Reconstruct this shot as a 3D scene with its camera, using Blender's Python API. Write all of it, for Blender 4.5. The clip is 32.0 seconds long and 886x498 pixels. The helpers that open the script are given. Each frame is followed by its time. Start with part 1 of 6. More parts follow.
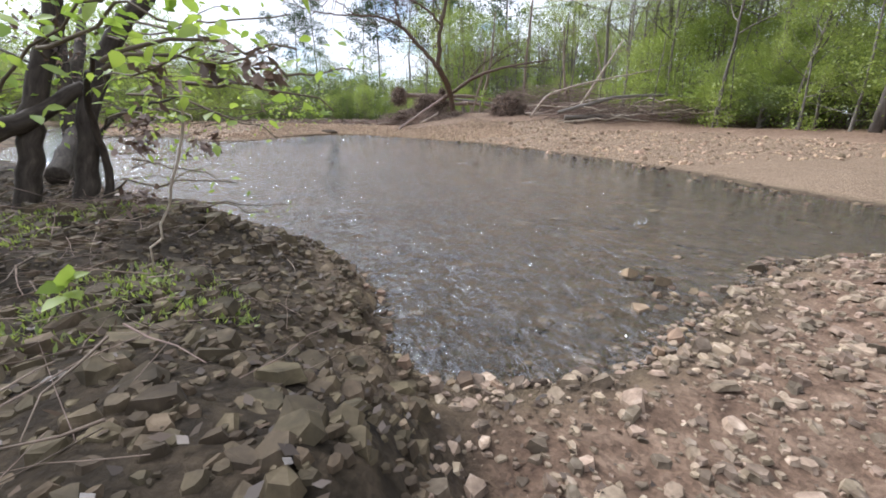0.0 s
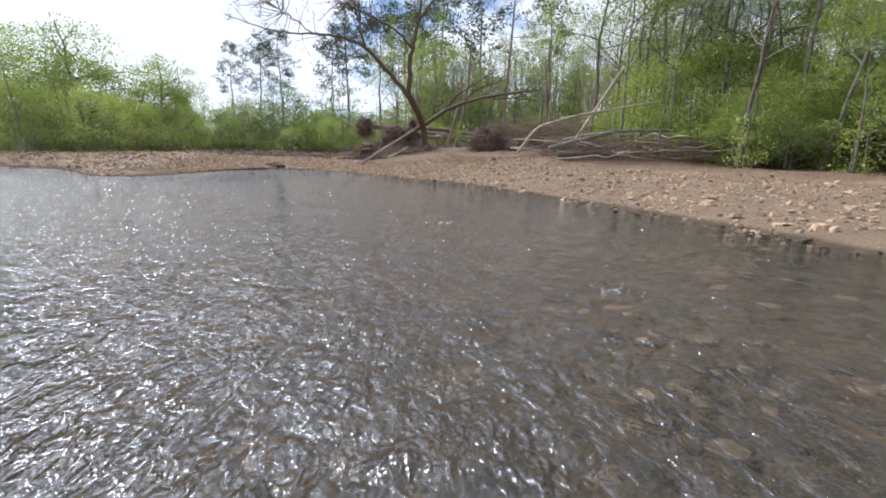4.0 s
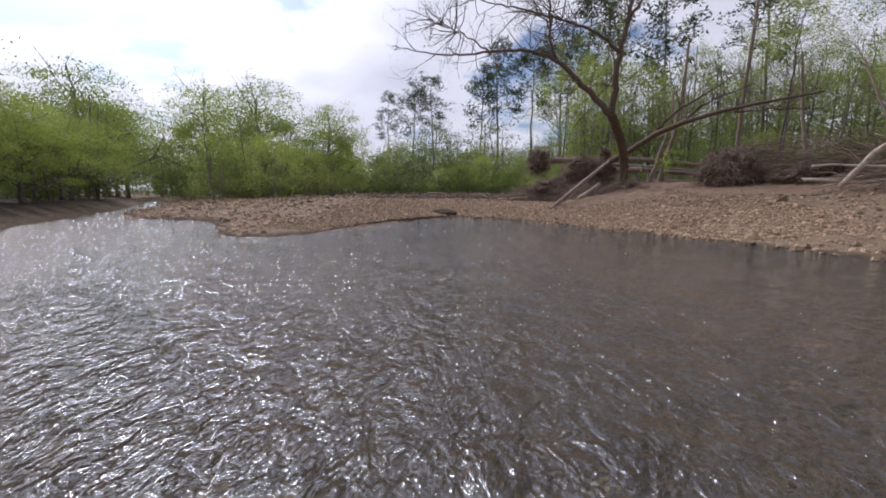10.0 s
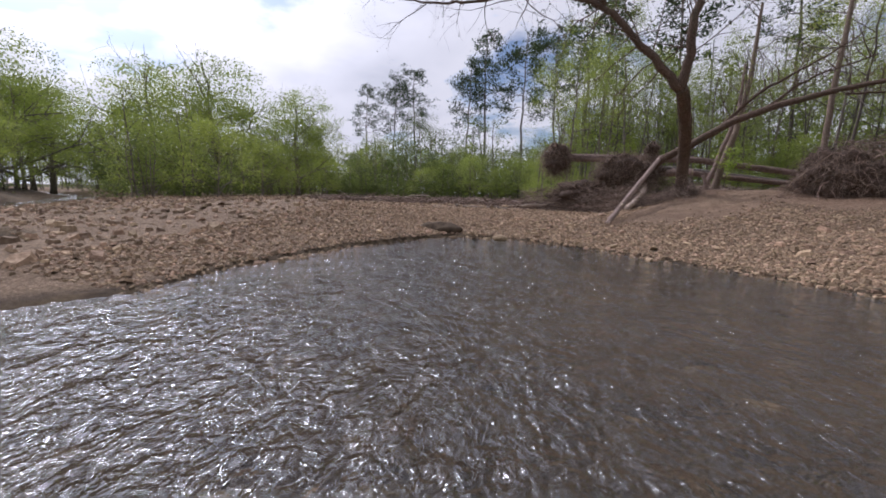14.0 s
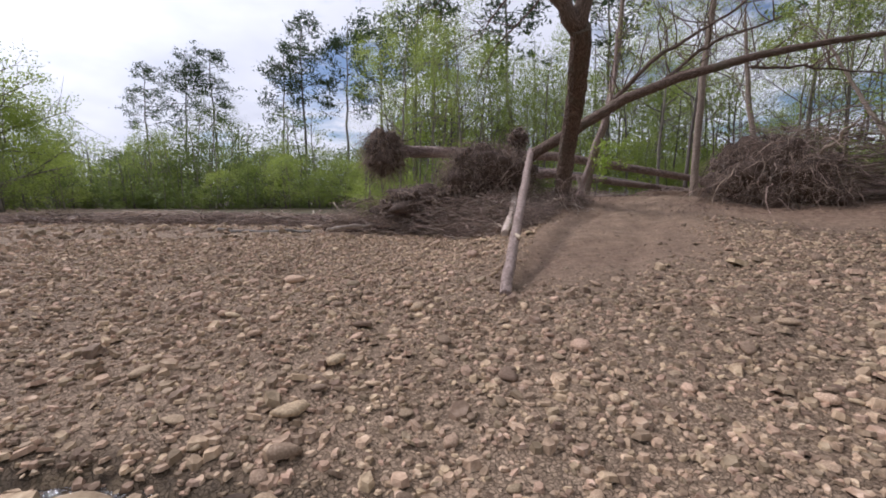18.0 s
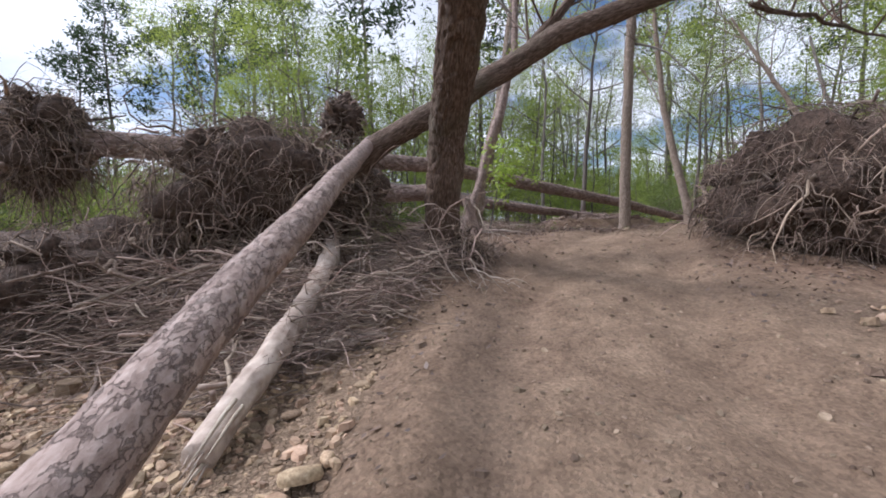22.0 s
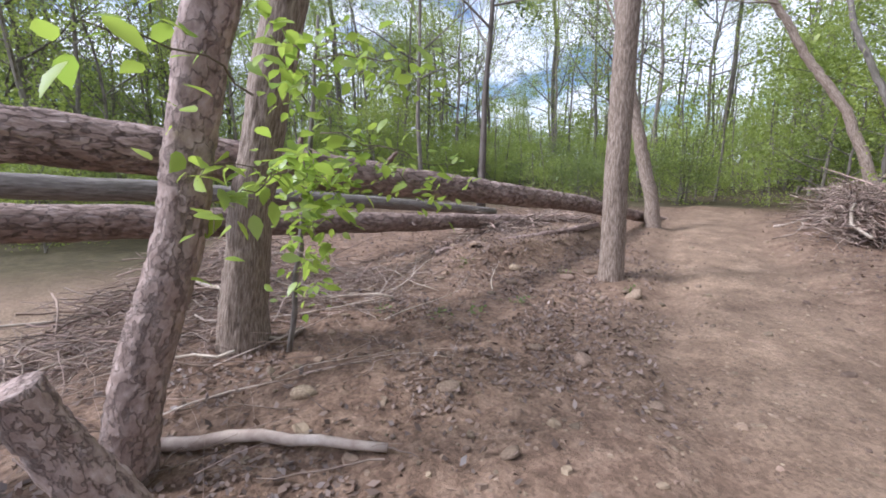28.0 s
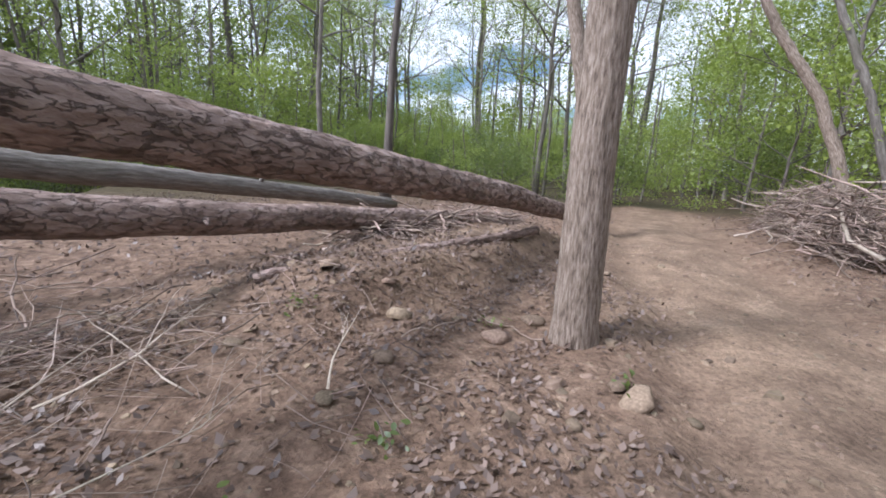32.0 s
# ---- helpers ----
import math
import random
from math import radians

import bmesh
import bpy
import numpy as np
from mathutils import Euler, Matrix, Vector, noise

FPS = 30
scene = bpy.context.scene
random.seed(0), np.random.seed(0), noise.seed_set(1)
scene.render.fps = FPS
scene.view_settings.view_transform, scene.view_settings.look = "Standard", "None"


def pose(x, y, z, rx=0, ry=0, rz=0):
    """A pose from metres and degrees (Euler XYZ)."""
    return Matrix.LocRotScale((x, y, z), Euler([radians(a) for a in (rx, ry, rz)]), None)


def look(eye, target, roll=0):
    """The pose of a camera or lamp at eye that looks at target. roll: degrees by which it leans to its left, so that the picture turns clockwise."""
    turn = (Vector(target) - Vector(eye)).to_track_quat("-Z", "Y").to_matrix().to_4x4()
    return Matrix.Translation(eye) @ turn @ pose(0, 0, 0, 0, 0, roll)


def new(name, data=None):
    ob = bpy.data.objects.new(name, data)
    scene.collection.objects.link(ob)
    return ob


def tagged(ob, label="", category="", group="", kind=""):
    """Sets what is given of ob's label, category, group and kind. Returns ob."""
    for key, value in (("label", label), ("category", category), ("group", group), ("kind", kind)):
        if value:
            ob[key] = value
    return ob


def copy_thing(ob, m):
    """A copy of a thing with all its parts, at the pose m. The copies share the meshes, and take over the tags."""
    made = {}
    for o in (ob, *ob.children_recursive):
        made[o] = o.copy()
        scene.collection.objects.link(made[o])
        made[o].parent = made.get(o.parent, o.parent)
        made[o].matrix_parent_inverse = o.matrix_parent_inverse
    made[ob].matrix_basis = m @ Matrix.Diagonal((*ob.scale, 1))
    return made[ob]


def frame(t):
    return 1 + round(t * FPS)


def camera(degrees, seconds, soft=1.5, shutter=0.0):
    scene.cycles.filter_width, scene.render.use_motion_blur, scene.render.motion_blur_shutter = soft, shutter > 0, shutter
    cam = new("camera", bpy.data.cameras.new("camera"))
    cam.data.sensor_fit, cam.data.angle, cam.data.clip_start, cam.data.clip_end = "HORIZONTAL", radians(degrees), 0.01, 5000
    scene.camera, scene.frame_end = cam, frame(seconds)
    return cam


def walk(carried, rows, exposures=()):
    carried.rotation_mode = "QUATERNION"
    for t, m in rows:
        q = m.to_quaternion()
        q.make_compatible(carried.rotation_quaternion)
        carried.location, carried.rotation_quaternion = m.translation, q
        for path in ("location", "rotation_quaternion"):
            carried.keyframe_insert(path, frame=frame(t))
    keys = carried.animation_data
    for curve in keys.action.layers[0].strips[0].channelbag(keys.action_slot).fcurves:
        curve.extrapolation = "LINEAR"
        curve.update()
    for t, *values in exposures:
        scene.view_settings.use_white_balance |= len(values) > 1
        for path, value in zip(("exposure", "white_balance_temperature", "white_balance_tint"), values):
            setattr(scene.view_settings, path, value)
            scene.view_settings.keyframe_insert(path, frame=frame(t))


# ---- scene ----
cam = camera(93.0, 32.0, soft=1.8)
# seconds, x, y, z, and the turn about x, y and z
PATH = [
    (0.0, 0.070, -10.850, 1.500, 72.42, -0.20, -1.42),
    (0.5, 0.070, -10.300, 1.440, 72.00, -0.38, -1.46),
    (1.0, 0.070, -9.750, 1.385, 71.60, -0.15, -1.55),
    (1.5, 0.060, -9.050, 1.350, 71.00, 1.94, -2.33),
    (2.0, 0.080, -8.220, 1.355, 71.95, 2.02, -3.42),
    (2.5, 0.160, -7.330, 1.340, 72.70, 2.05, -4.06),
    (3.0, 0.300, -6.440, 1.315, 74.25, -1.10, -4.45),
    (3.5, 0.330, -5.530, 1.310, 75.72, -1.50, -5.30),
    (5.5, -0.291, -2.361, 1.358, 80.67, -0.24, -4.16),
    (6.0, -0.468, -1.648, 1.381, 81.60, -0.87, -2.81),
    (6.5, -0.673, -0.986, 1.396, 82.38, -1.94, -0.27),
    (7.0, -0.941, -0.353, 1.397, 82.75, -1.77, 1.45),
    (7.5, -1.286, 0.255, 1.397, 82.77, -0.90, 3.16),
    (8.0, -1.690, 0.861, 1.391, 82.53, -0.15, 4.72),
    (8.5, -2.148, 1.470, 1.387, 82.62, -0.88, 6.90),
    (9.0, -2.626, 2.104, 1.391, 82.54, -0.61, 9.23),
    (9.5, -3.069, 2.778, 1.407, 82.27, -0.87, 11.39),
    (10.0, -3.478, 3.521, 1.420, 81.90, 0.31, 12.82),
    (10.5, -3.903, 4.338, 1.403, 82.03, -0.02, 14.12),
    (11.0, -4.309, 5.189, 1.380, 81.71, -0.33, 14.50),
    (11.5, -4.690, 6.090, 1.369, 81.71, 0.05, 15.14),
    (12.0, -5.026, 7.061, 1.341, 81.43, -0.35, 14.88),
    (12.5, -5.309, 8.105, 1.319, 81.42, -0.02, 14.03),
    (13.0, -5.537, 9.202, 1.283, 81.03, -1.33, 12.79),
    (13.5, -5.757, 10.322, 1.312, 81.74, -0.87, 11.52),
    (15.5, -6.148, 16.009, 1.426, 82.99, -2.12, 3.55),
    (16.0, -6.043, 17.168, 1.505, 82.86, 0.74, 0.76),
    (16.5, -5.842, 18.241, 1.556, 83.76, -3.31, -2.48),
    (17.0, -5.569, 19.294, 1.603, 83.13, -1.09, -6.42),
    (17.5, -5.235, 20.396, 1.645, 82.96, -1.19, -8.95),
    (18.0, -4.884, 21.519, 1.709, 83.17, 0.01, -11.90),
    (18.5, -4.454, 22.592, 1.806, 83.14, 1.18, -15.18),
    (19.0, -3.992, 23.601, 1.891, 83.41, 2.65, -17.73),
    (19.5, -3.484, 24.577, 1.875, 83.57, 2.47, -20.82),
    (20.0, -2.887, 25.575, 1.847, 84.26, -0.06, -23.18),
    (20.5, -2.287, 26.609, 1.821, 84.50, 0.41, -25.25),
    (21.0, -1.774, 27.583, 1.794, 84.34, -0.83, -26.04),
    (21.5, -1.315, 28.451, 1.899, 85.02, -1.58, -27.04),
    (22.0, -0.917, 29.239, 2.122, 86.05, 0.97, -28.50),
    (22.5, -0.595, 29.886, 2.269, 86.93, 0.69, -29.47),
    (23.0, -0.361, 30.462, 2.352, 87.86, -0.75, -29.64),
    (23.5, -0.093, 31.020, 2.431, 89.05, -2.03, -30.03),
    (24.0, 0.250, 31.538, 2.513, 90.19, -3.30, -31.34),
    (24.5, 0.644, 32.000, 2.607, 90.57, -3.21, -32.86),
    (25.0, 1.078, 32.480, 2.715, 89.85, -2.93, -34.28),
    (25.5, 1.626, 33.038, 2.869, 87.95, -2.10, -35.93),
    (27.5, 3.983, 35.283, 3.395, 79.59, 1.48, -44.42),
    (28.0, 4.296, 35.529, 3.337, 79.02, 1.05, -45.66),
    (28.5, 4.625, 35.738, 3.320, 78.35, 2.41, -47.29),
    (29.0, 4.904, 35.955, 3.290, 78.00, 2.19, -48.46),
    (29.5, 5.224, 36.191, 3.280, 77.53, 2.47, -49.66),
    (30.0, 5.475, 36.397, 3.256, 77.41, 1.60, -50.44),
    (30.5, 5.786, 36.631, 3.212, 77.20, -0.12, -51.33),
    (31.0, 6.254, 36.854, 3.138, 77.32, -2.04, -52.76),
    (31.5, 6.669, 36.981, 3.088, 77.75, -1.86, -54.23),
    (32.0, 7.032, 37.074, 3.041, 77.87, -2.44, -55.68),
]
# the clip's own camera opens up under the trees and closes under the open sky
LIGHT = [  # seconds, stops, white point, tint
    (0.0, 0.52, 5700, 12), (2.0, 0.5, 5650, 10), (6.0, -0.05, 5800, 15), (9.0, -0.35, 5850, 19), (13.0, -0.5, 5900, 21), (16.0, -0.35, 5850, 19),
    (20.0, -0.1, 5750, 18), (24.0, 0.38, 5500, 13), (28.0, 0.64, 5450, 17), (32.0, 0.6, 5400, 14)]
walk(cam, [(r[0], pose(*r[1:])) for r in PATH], LIGHT)

# ---- sky, sun ----
SUN_AZ, SUN_EL = 52.0, 45.0      # degrees to the left of +y, and above the horizon
world = bpy.data.worlds.new("world")
scene.world = world
world.use_nodes = True
wn, wl = world.node_tree.nodes, world.node_tree.links
wn.clear()
w_out = wn.new("ShaderNodeOutputWorld")
w_bg = wn.new("ShaderNodeBackground")
w_sky = wn.new("ShaderNodeTexSky")
w_sky.sky_type, w_sky.sun_disc = "NISHITA", False
w_sky.sun_elevation, w_sky.sun_rotation = radians(SUN_EL), radians(-SUN_AZ)
w_co = wn.new("ShaderNodeTexCoord")
w_sep = wn.new("ShaderNodeSeparateXYZ")
w_add = wn.new("ShaderNodeMath")
w_add.operation, w_add.inputs[1].default_value = "ADD", 0.22
w_div = wn.new("ShaderNodeVectorMath")
w_div.operation = "DIVIDE"
w_cmb = wn.new("ShaderNodeCombineXYZ")
w_no = wn.new("ShaderNodeTexNoise")
w_no.inputs["Scale"].default_value, w_no.inputs["Detail"].default_value = 1.35, 7.0
w_no.inputs["Roughness"].default_value = 0.55
w_rmp = wn.new("ShaderNodeValToRGB")
w_rmp.color_ramp.elements[0].position, w_rmp.color_ramp.elements[1].position = 0.385, 0.48
w_shade = wn.new("ShaderNodeValToRGB")
w_shade.color_ramp.elements[0].position, w_shade.color_ramp.elements[0].color = 0.46, (1.12, 1.12, 1.13, 1)
w_shade.color_ramp.elements[1].position, w_shade.color_ramp.elements[1].color = 0.72, (0.80, 0.82, 0.86, 1)
w_mul = wn.new("ShaderNodeVectorMath")
w_mul.operation, w_mul.inputs["Scale"].default_value = "SCALE", 0.11
w_mix = wn.new("ShaderNodeMix")
w_mix.data_type = "RGBA"
wl.new(w_co.outputs["Generated"], w_sep.inputs[0])
wl.new(w_sep.outputs["Z"], w_add.inputs[0])
for k in range(3):
    wl.new(w_add.outputs[0], w_cmb.inputs[k])
wl.new(w_co.outputs["Generated"], w_div.inputs[0])
wl.new(w_cmb.outputs[0], w_div.inputs[1])
wl.new(w_div.outputs[0], w_no.inputs["Vector"])
wl.new(w_no.outputs["Fac"], w_rmp.inputs[0])
wl.new(w_no.outputs["Fac"], w_shade.inputs[0])
wl.new(w_sky.outputs[0], w_mul.inputs[0])
wl.new(w_rmp.outputs[0], w_mix.inputs["Factor"])
wl.new(w_mul.outputs[0], w_mix.inputs["A"])
wl.new(w_shade.outputs[0], w_mix.inputs["B"])
w_dot = wn.new("ShaderNodeVectorMath")
w_dot.operation = "DOT_PRODUCT"
w_nrm = wn.new("ShaderNodeVectorMath")
w_nrm.operation = "NORMALIZE"
w_dot.inputs[1].default_value = (-math.sin(radians(SUN_AZ)) * math.cos(radians(SUN_EL)), math.cos(radians(SUN_AZ)) * math.cos(radians(SUN_EL)), math.sin(radians(SUN_EL)))
w_max = wn.new("ShaderNodeMath")
w_max.operation, w_max.inputs[1].default_value = "MAXIMUM", 0.0
w_pow = wn.new("ShaderNodeMath")
w_pow.operation, w_pow.inputs[1].default_value = "POWER", 9.0
w_gain = wn.new("ShaderNodeMath")
w_gain.operation, w_gain.inputs[1].default_value, w_gain.inputs[2].default_value = "MULTIPLY_ADD", 3.4, 1.0
w_glow = wn.new("ShaderNodeVectorMath")
w_glow.operation = "SCALE"
wl.new(w_co.outputs["Generated"], w_nrm.inputs[0])
wl.new(w_nrm.outputs[0], w_dot.inputs[0])
wl.new(w_dot.outputs["Value"], w_max.inputs[0])
wl.new(w_max.outputs[0], w_pow.inputs[0])
wl.new(w_pow.outputs[0], w_gain.inputs[0])
wl.new(w_mix.outputs["Result"], w_glow.inputs[0])
wl.new(w_gain.outputs[0], w_glow.inputs["Scale"])
wl.new(w_glow.outputs[0], w_bg.inputs["Color"])
w_bg.inputs["Strength"].default_value = 0.88
wl.new(w_bg.outputs[0], w_out.inputs[0])

sun = new("sun", bpy.data.lights.new("sun", "SUN"))
sun.data.energy, sun.data.angle, sun.data.color = 2.75, radians(12.0), (1.0, 0.94, 0.85)
sun.matrix_world = look((0, 0, 0), (math.sin(radians(SUN_AZ)) * math.cos(radians(SUN_EL)),
                                    -math.cos(radians(SUN_AZ)) * math.cos(radians(SUN_EL)), -math.sin(radians(SUN_EL))))


# ---- materials ----
def material(name, stops, scale=4.0, rough=0.85, bump=0.4, detail=6.0, stretch=(1, 1, 1), cells=0.0, dist=0.02,
             second=None, coords="Object", sheen=0.0, island=0.0, spec=0.3):
    """A matte surface: a noise through the colour stops, a second noise that stains it, bump from noise and, if cells, from a cracked voronoi."""
    m = bpy.data.materials.new(name)
    m.use_nodes = True
    n, l = m.node_tree.nodes, m.node_tree.links
    b = n["Principled BSDF"]
    co = n.new("ShaderNodeTexCoord")
    mp = n.new("ShaderNodeMapping")
    mp.inputs["Scale"].default_value = stretch
    if coords == "grain":
        co = n.new("ShaderNodeAttribute")
        co.attribute_name, coords = "grain", "Vector"
    l.new(co.outputs[coords], mp.inputs[0])
    no = n.new("ShaderNodeTexNoise")
    no.inputs["Scale"].default_value, no.inputs["Detail"].default_value = scale, detail
    no.inputs["Roughness"].default_value = 0.62
    l.new(mp.outputs[0], no.inputs["Vector"])
    rp = n.new("ShaderNodeValToRGB")
    el = rp.color_ramp.elements
    while len(el) < len(stops):
        el.new(0.5)
    for k, (p, c) in enumerate(stops):
        el[k].position, el[k].color = p, (*c, 1)
    l.new(no.outputs["Fac"], rp.inputs[0])
    out = rp.outputs[0]
    if second:
        n2 = n.new("ShaderNodeTexNoise")
        n2.inputs["Scale"].default_value, n2.inputs["Detail"].default_value = second[0], 4.0
        l.new(co.outputs[coords], n2.inputs["Vector"])
        r2 = n.new("ShaderNodeValToRGB")
        r2.color_ramp.elements[0].position, r2.color_ramp.elements[1].position = second[2], second[3]
        l.new(n2.outputs["Fac"], r2.inputs[0])
        mx = n.new("ShaderNodeMix")
        mx.data_type = "RGBA"
        l.new(r2.outputs[0], mx.inputs["Factor"])
        l.new(out, mx.inputs["A"])
        mx.inputs["B"].default_value = (*second[1], 1)
        out = mx.outputs["Result"]
    if island:
        ge = n.new("ShaderNodeNewGeometry")
        oi = n.new("ShaderNodeObjectInfo")
        sm = n.new("ShaderNodeMath")
        l.new(ge.outputs["Random Per Island"], sm.inputs[0])
        l.new(oi.outputs["Random"], sm.inputs[1])
        fr = n.new("ShaderNodeMath")
        fr.operation = "FRACT"
        l.new(sm.outputs[0], fr.inputs[0])
        mr = n.new("ShaderNodeMapRange")
        mr.inputs["To Min"].default_value, mr.inputs["To Max"].default_value = 1 - island, 1 + island
        l.new(fr.outputs[0], mr.inputs["Value"])
        hs = n.new("ShaderNodeHueSaturation")
        l.new(mr.outputs[0], hs.inputs["Value"])
        m2 = n.new("ShaderNodeMapRange")
        m2.inputs["To Min"].default_value, m2.inputs["To Max"].default_value = 0.488, 0.512
        f2 = n.new("ShaderNodeMath")
        f2.operation, f2.inputs[1].default_value = "MULTIPLY", 7.13
        l.new(fr.outputs[0], f2.inputs[0])
        f3 = n.new("ShaderNodeMath")
        f3.operation = "FRACT"
        l.new(f2.outputs[0], f3.inputs[0])
        l.new(f3.outputs[0], m2.inputs["Value"])
        l.new(m2.outputs[0], hs.inputs["Hue"])
        l.new(out, hs.inputs["Color"])
        out = hs.outputs[0]
    l.new(out, b.inputs["Base Color"])
    b.inputs["Roughness"].default_value = rough
    b.inputs["Specular IOR Level"].default_value = spec
    hgt = no.outputs["Fac"]
    if cells:
        vo = n.new("ShaderNodeTexVoronoi")
        vo.feature = "DISTANCE_TO_EDGE"
        vo.inputs["Scale"].default_value = cells
        wv = n.new("ShaderNodeVectorMath")
        wv.operation = "ADD"
        sc = n.new("ShaderNodeVectorMath")
        sc.operation, sc.inputs["Scale"].default_value = "SCALE", 2.0 / cells
        l.new(no.outputs["Color"], sc.inputs[0])
        l.new(mp.outputs[0], wv.inputs[0])
        l.new(sc.outputs[0], wv.inputs[1])
        l.new(wv.outputs[0], vo.inputs["Vector"])
        cr = n.new("ShaderNodeMapRange")
        cr.inputs["From Max"].default_value = 0.06
        l.new(vo.outputs["Distance"], cr.inputs["Value"])
        ad = n.new("ShaderNodeMath")
        ad.operation = "MULTIPLY_ADD"
        ad.inputs[1].default_value = 1.2
        l.new(cr.outputs[0], ad.inputs[0])
        l.new(no.outputs["Fac"], ad.inputs[2])
        hgt = ad.outputs[0]
        mx = n.new("ShaderNodeMix")
        mx.data_type, mx.blend_type = "RGBA", "MULTIPLY"
        dk = n.new("ShaderNodeMapRange")
        dk.inputs["To Min"].default_value = 0.88
        l.new(cr.outputs[0], dk.inputs["Value"])
        vc = n.new("ShaderNodeTexVoronoi")
        vc.inputs["Scale"].default_value = cells
        l.new(wv.outputs[0], vc.inputs["Vector"])
        cb = n.new("ShaderNodeRGBToBW")
        l.new(vc.outputs["Color"], cb.inputs[0])
        cm = n.new("ShaderNodeMapRange")
        cm.inputs["To Min"].default_value, cm.inputs["To Max"].default_value = 0.84, 1.12
        l.new(cb.outputs[0], cm.inputs["Value"])
        tm = n.new("ShaderNodeMath")
        tm.operation = "MULTIPLY"
        l.new(dk.outputs[0], tm.inputs[0])
        l.new(cm.outputs[0], tm.inputs[1])
        ch = n.new("ShaderNodeMath")
        ch.operation, ch.inputs[1].default_value = "MULTIPLY_ADD", 0.7
        l.new(cb.outputs[0], ch.inputs[0])
        l.new(hgt, ch.inputs[2])
        hgt = ch.outputs[0]
        mx.inputs["Factor"].default_value = 1.0
        l.new(out, mx.inputs["A"])
        l.new(tm.outputs[0], mx.inputs["B"])
        l.new(mx.outputs["Result"], b.inputs["Base Color"])
    bp = n.new("ShaderNodeBump")
    bp.inputs["Strength"].default_value, bp.inputs["Distance"].default_value = bump, dist
    l.new(hgt, bp.inputs["Height"])
    l.new(bp.outputs[0], b.inputs["Normal"])
    return m


def leaf_material(name, dark, light, through_light=0.5):
    """Thin leaves that let light through, each one a little different."""
    m = bpy.data.materials.new(name)
    m.use_nodes = True
    n, l = m.node_tree.nodes, m.node_tree.links
    n.clear()
    o = n.new("ShaderNodeOutputMaterial")
    ge, oi = n.new("ShaderNodeNewGeometry"), n.new("ShaderNodeObjectInfo")
    sm = n.new("ShaderNodeMath")
    l.new(ge.outputs["Random Per Island"], sm.inputs[0])
    ob2 = n.new("ShaderNodeMath")
    ob2.operation, ob2.inputs[1].default_value = "MULTIPLY", 0.6
    l.new(oi.outputs["Random"], ob2.inputs[0])
    l.new(ob2.outputs[0], sm.inputs[1])
    mr = n.new("ShaderNodeMath")
    mr.operation, mr.inputs[1].default_value = "MULTIPLY", 0.62
    l.new(sm.outputs[0], mr.inputs[0])
    mx = n.new("ShaderNodeMix")
    mx.data_type = "RGBA"
    l.new(mr.outputs[0], mx.inputs["Factor"])
    mx.inputs["A"].default_value, mx.inputs["B"].default_value = (*dark, 1), (*light, 1)
    d, t, g = n.new("ShaderNodeBsdfDiffuse"), n.new("ShaderNodeBsdfTranslucent"), n.new("ShaderNodeBsdfGlossy")
    g.inputs["Roughness"].default_value = 0.45
    g.inputs["Color"].default_value = (0.9, 0.9, 0.9, 1)
    l.new(mx.outputs["Result"], d.inputs[0])
    l.new(mx.outputs["Result"], t.inputs[0])
    s1, s2 = n.new("ShaderNodeMixShader"), n.new("ShaderNodeMixShader")
    s1.inputs[0].default_value, s2.inputs[0].default_value = through_light, 0.04
    l.new(d.outputs[0], s1.inputs[1])
    l.new(t.outputs[0], s1.inputs[2])
    l.new(s1.outputs[0], s2.inputs[1])
    l.new(g.outputs[0], s2.inputs[2])
    l.new(s2.outputs[0], o.inputs[0])
    return m


BARK_BROWN = material("bark_brown", [(0.3, (0.042, 0.027, 0.019)), (0.5, (0.125, 0.084, 0.06)), (0.75, (0.27, 0.20, 0.155))],
                      44, bump=1.0, coords="grain", stretch=(1, 1, 0.22), dist=0.03, second=(1.2, (0.10, 0.09, 0.06), 0.5, 0.75))
BARK_DARK = material("bark_dark", [(0.3, (0.025, 0.019, 0.014)), (0.6, (0.07, 0.055, 0.042)), (0.85, (0.14, 0.115, 0.09))], 24, bump=0.8, coords="grain", stretch=(1, 1, 0.3), dist=0.01)
BARK_GREY = material("bark_grey", [(0.3, (0.10, 0.085, 0.07)), (0.55, (0.20, 0.175, 0.15)), (0.8, (0.32, 0.29, 0.25))],
                     36, bump=0.9, coords="grain", stretch=(1, 1, 0.18), dist=0.02, second=(0.8, (0.11, 0.10, 0.07), 0.5, 0.75))
BARK_PALE = material("bark_pale", [(0.34, (0.10, 0.073, 0.053)), (0.5, (0.23, 0.175, 0.133)), (0.68, (0.38, 0.31, 0.25))],
                     70, bump=0.9, coords="grain", stretch=(1, 1, 0.14), dist=0.015)
BARK_FLAKY = material("bark_flaky", [(0.28, (0.19, 0.13, 0.105)), (0.5, (0.33, 0.245, 0.205)), (0.72, (0.46, 0.365, 0.315))],
                      26, bump=0.8, coords="grain", cells=13, stretch=(1, 1, 0.6), dist=0.014)
BARK_PINE = material("bark_pine", [(0.3, (0.13, 0.083, 0.062)), (0.5, (0.31, 0.222, 0.182)), (0.72, (0.50, 0.395, 0.345))],
                     20, bump=1.0, coords="grain", cells=13, stretch=(1, 1, 0.42), dist=0.03, second=(0.9, (0.20, 0.14, 0.11), 0.45, 0.7))
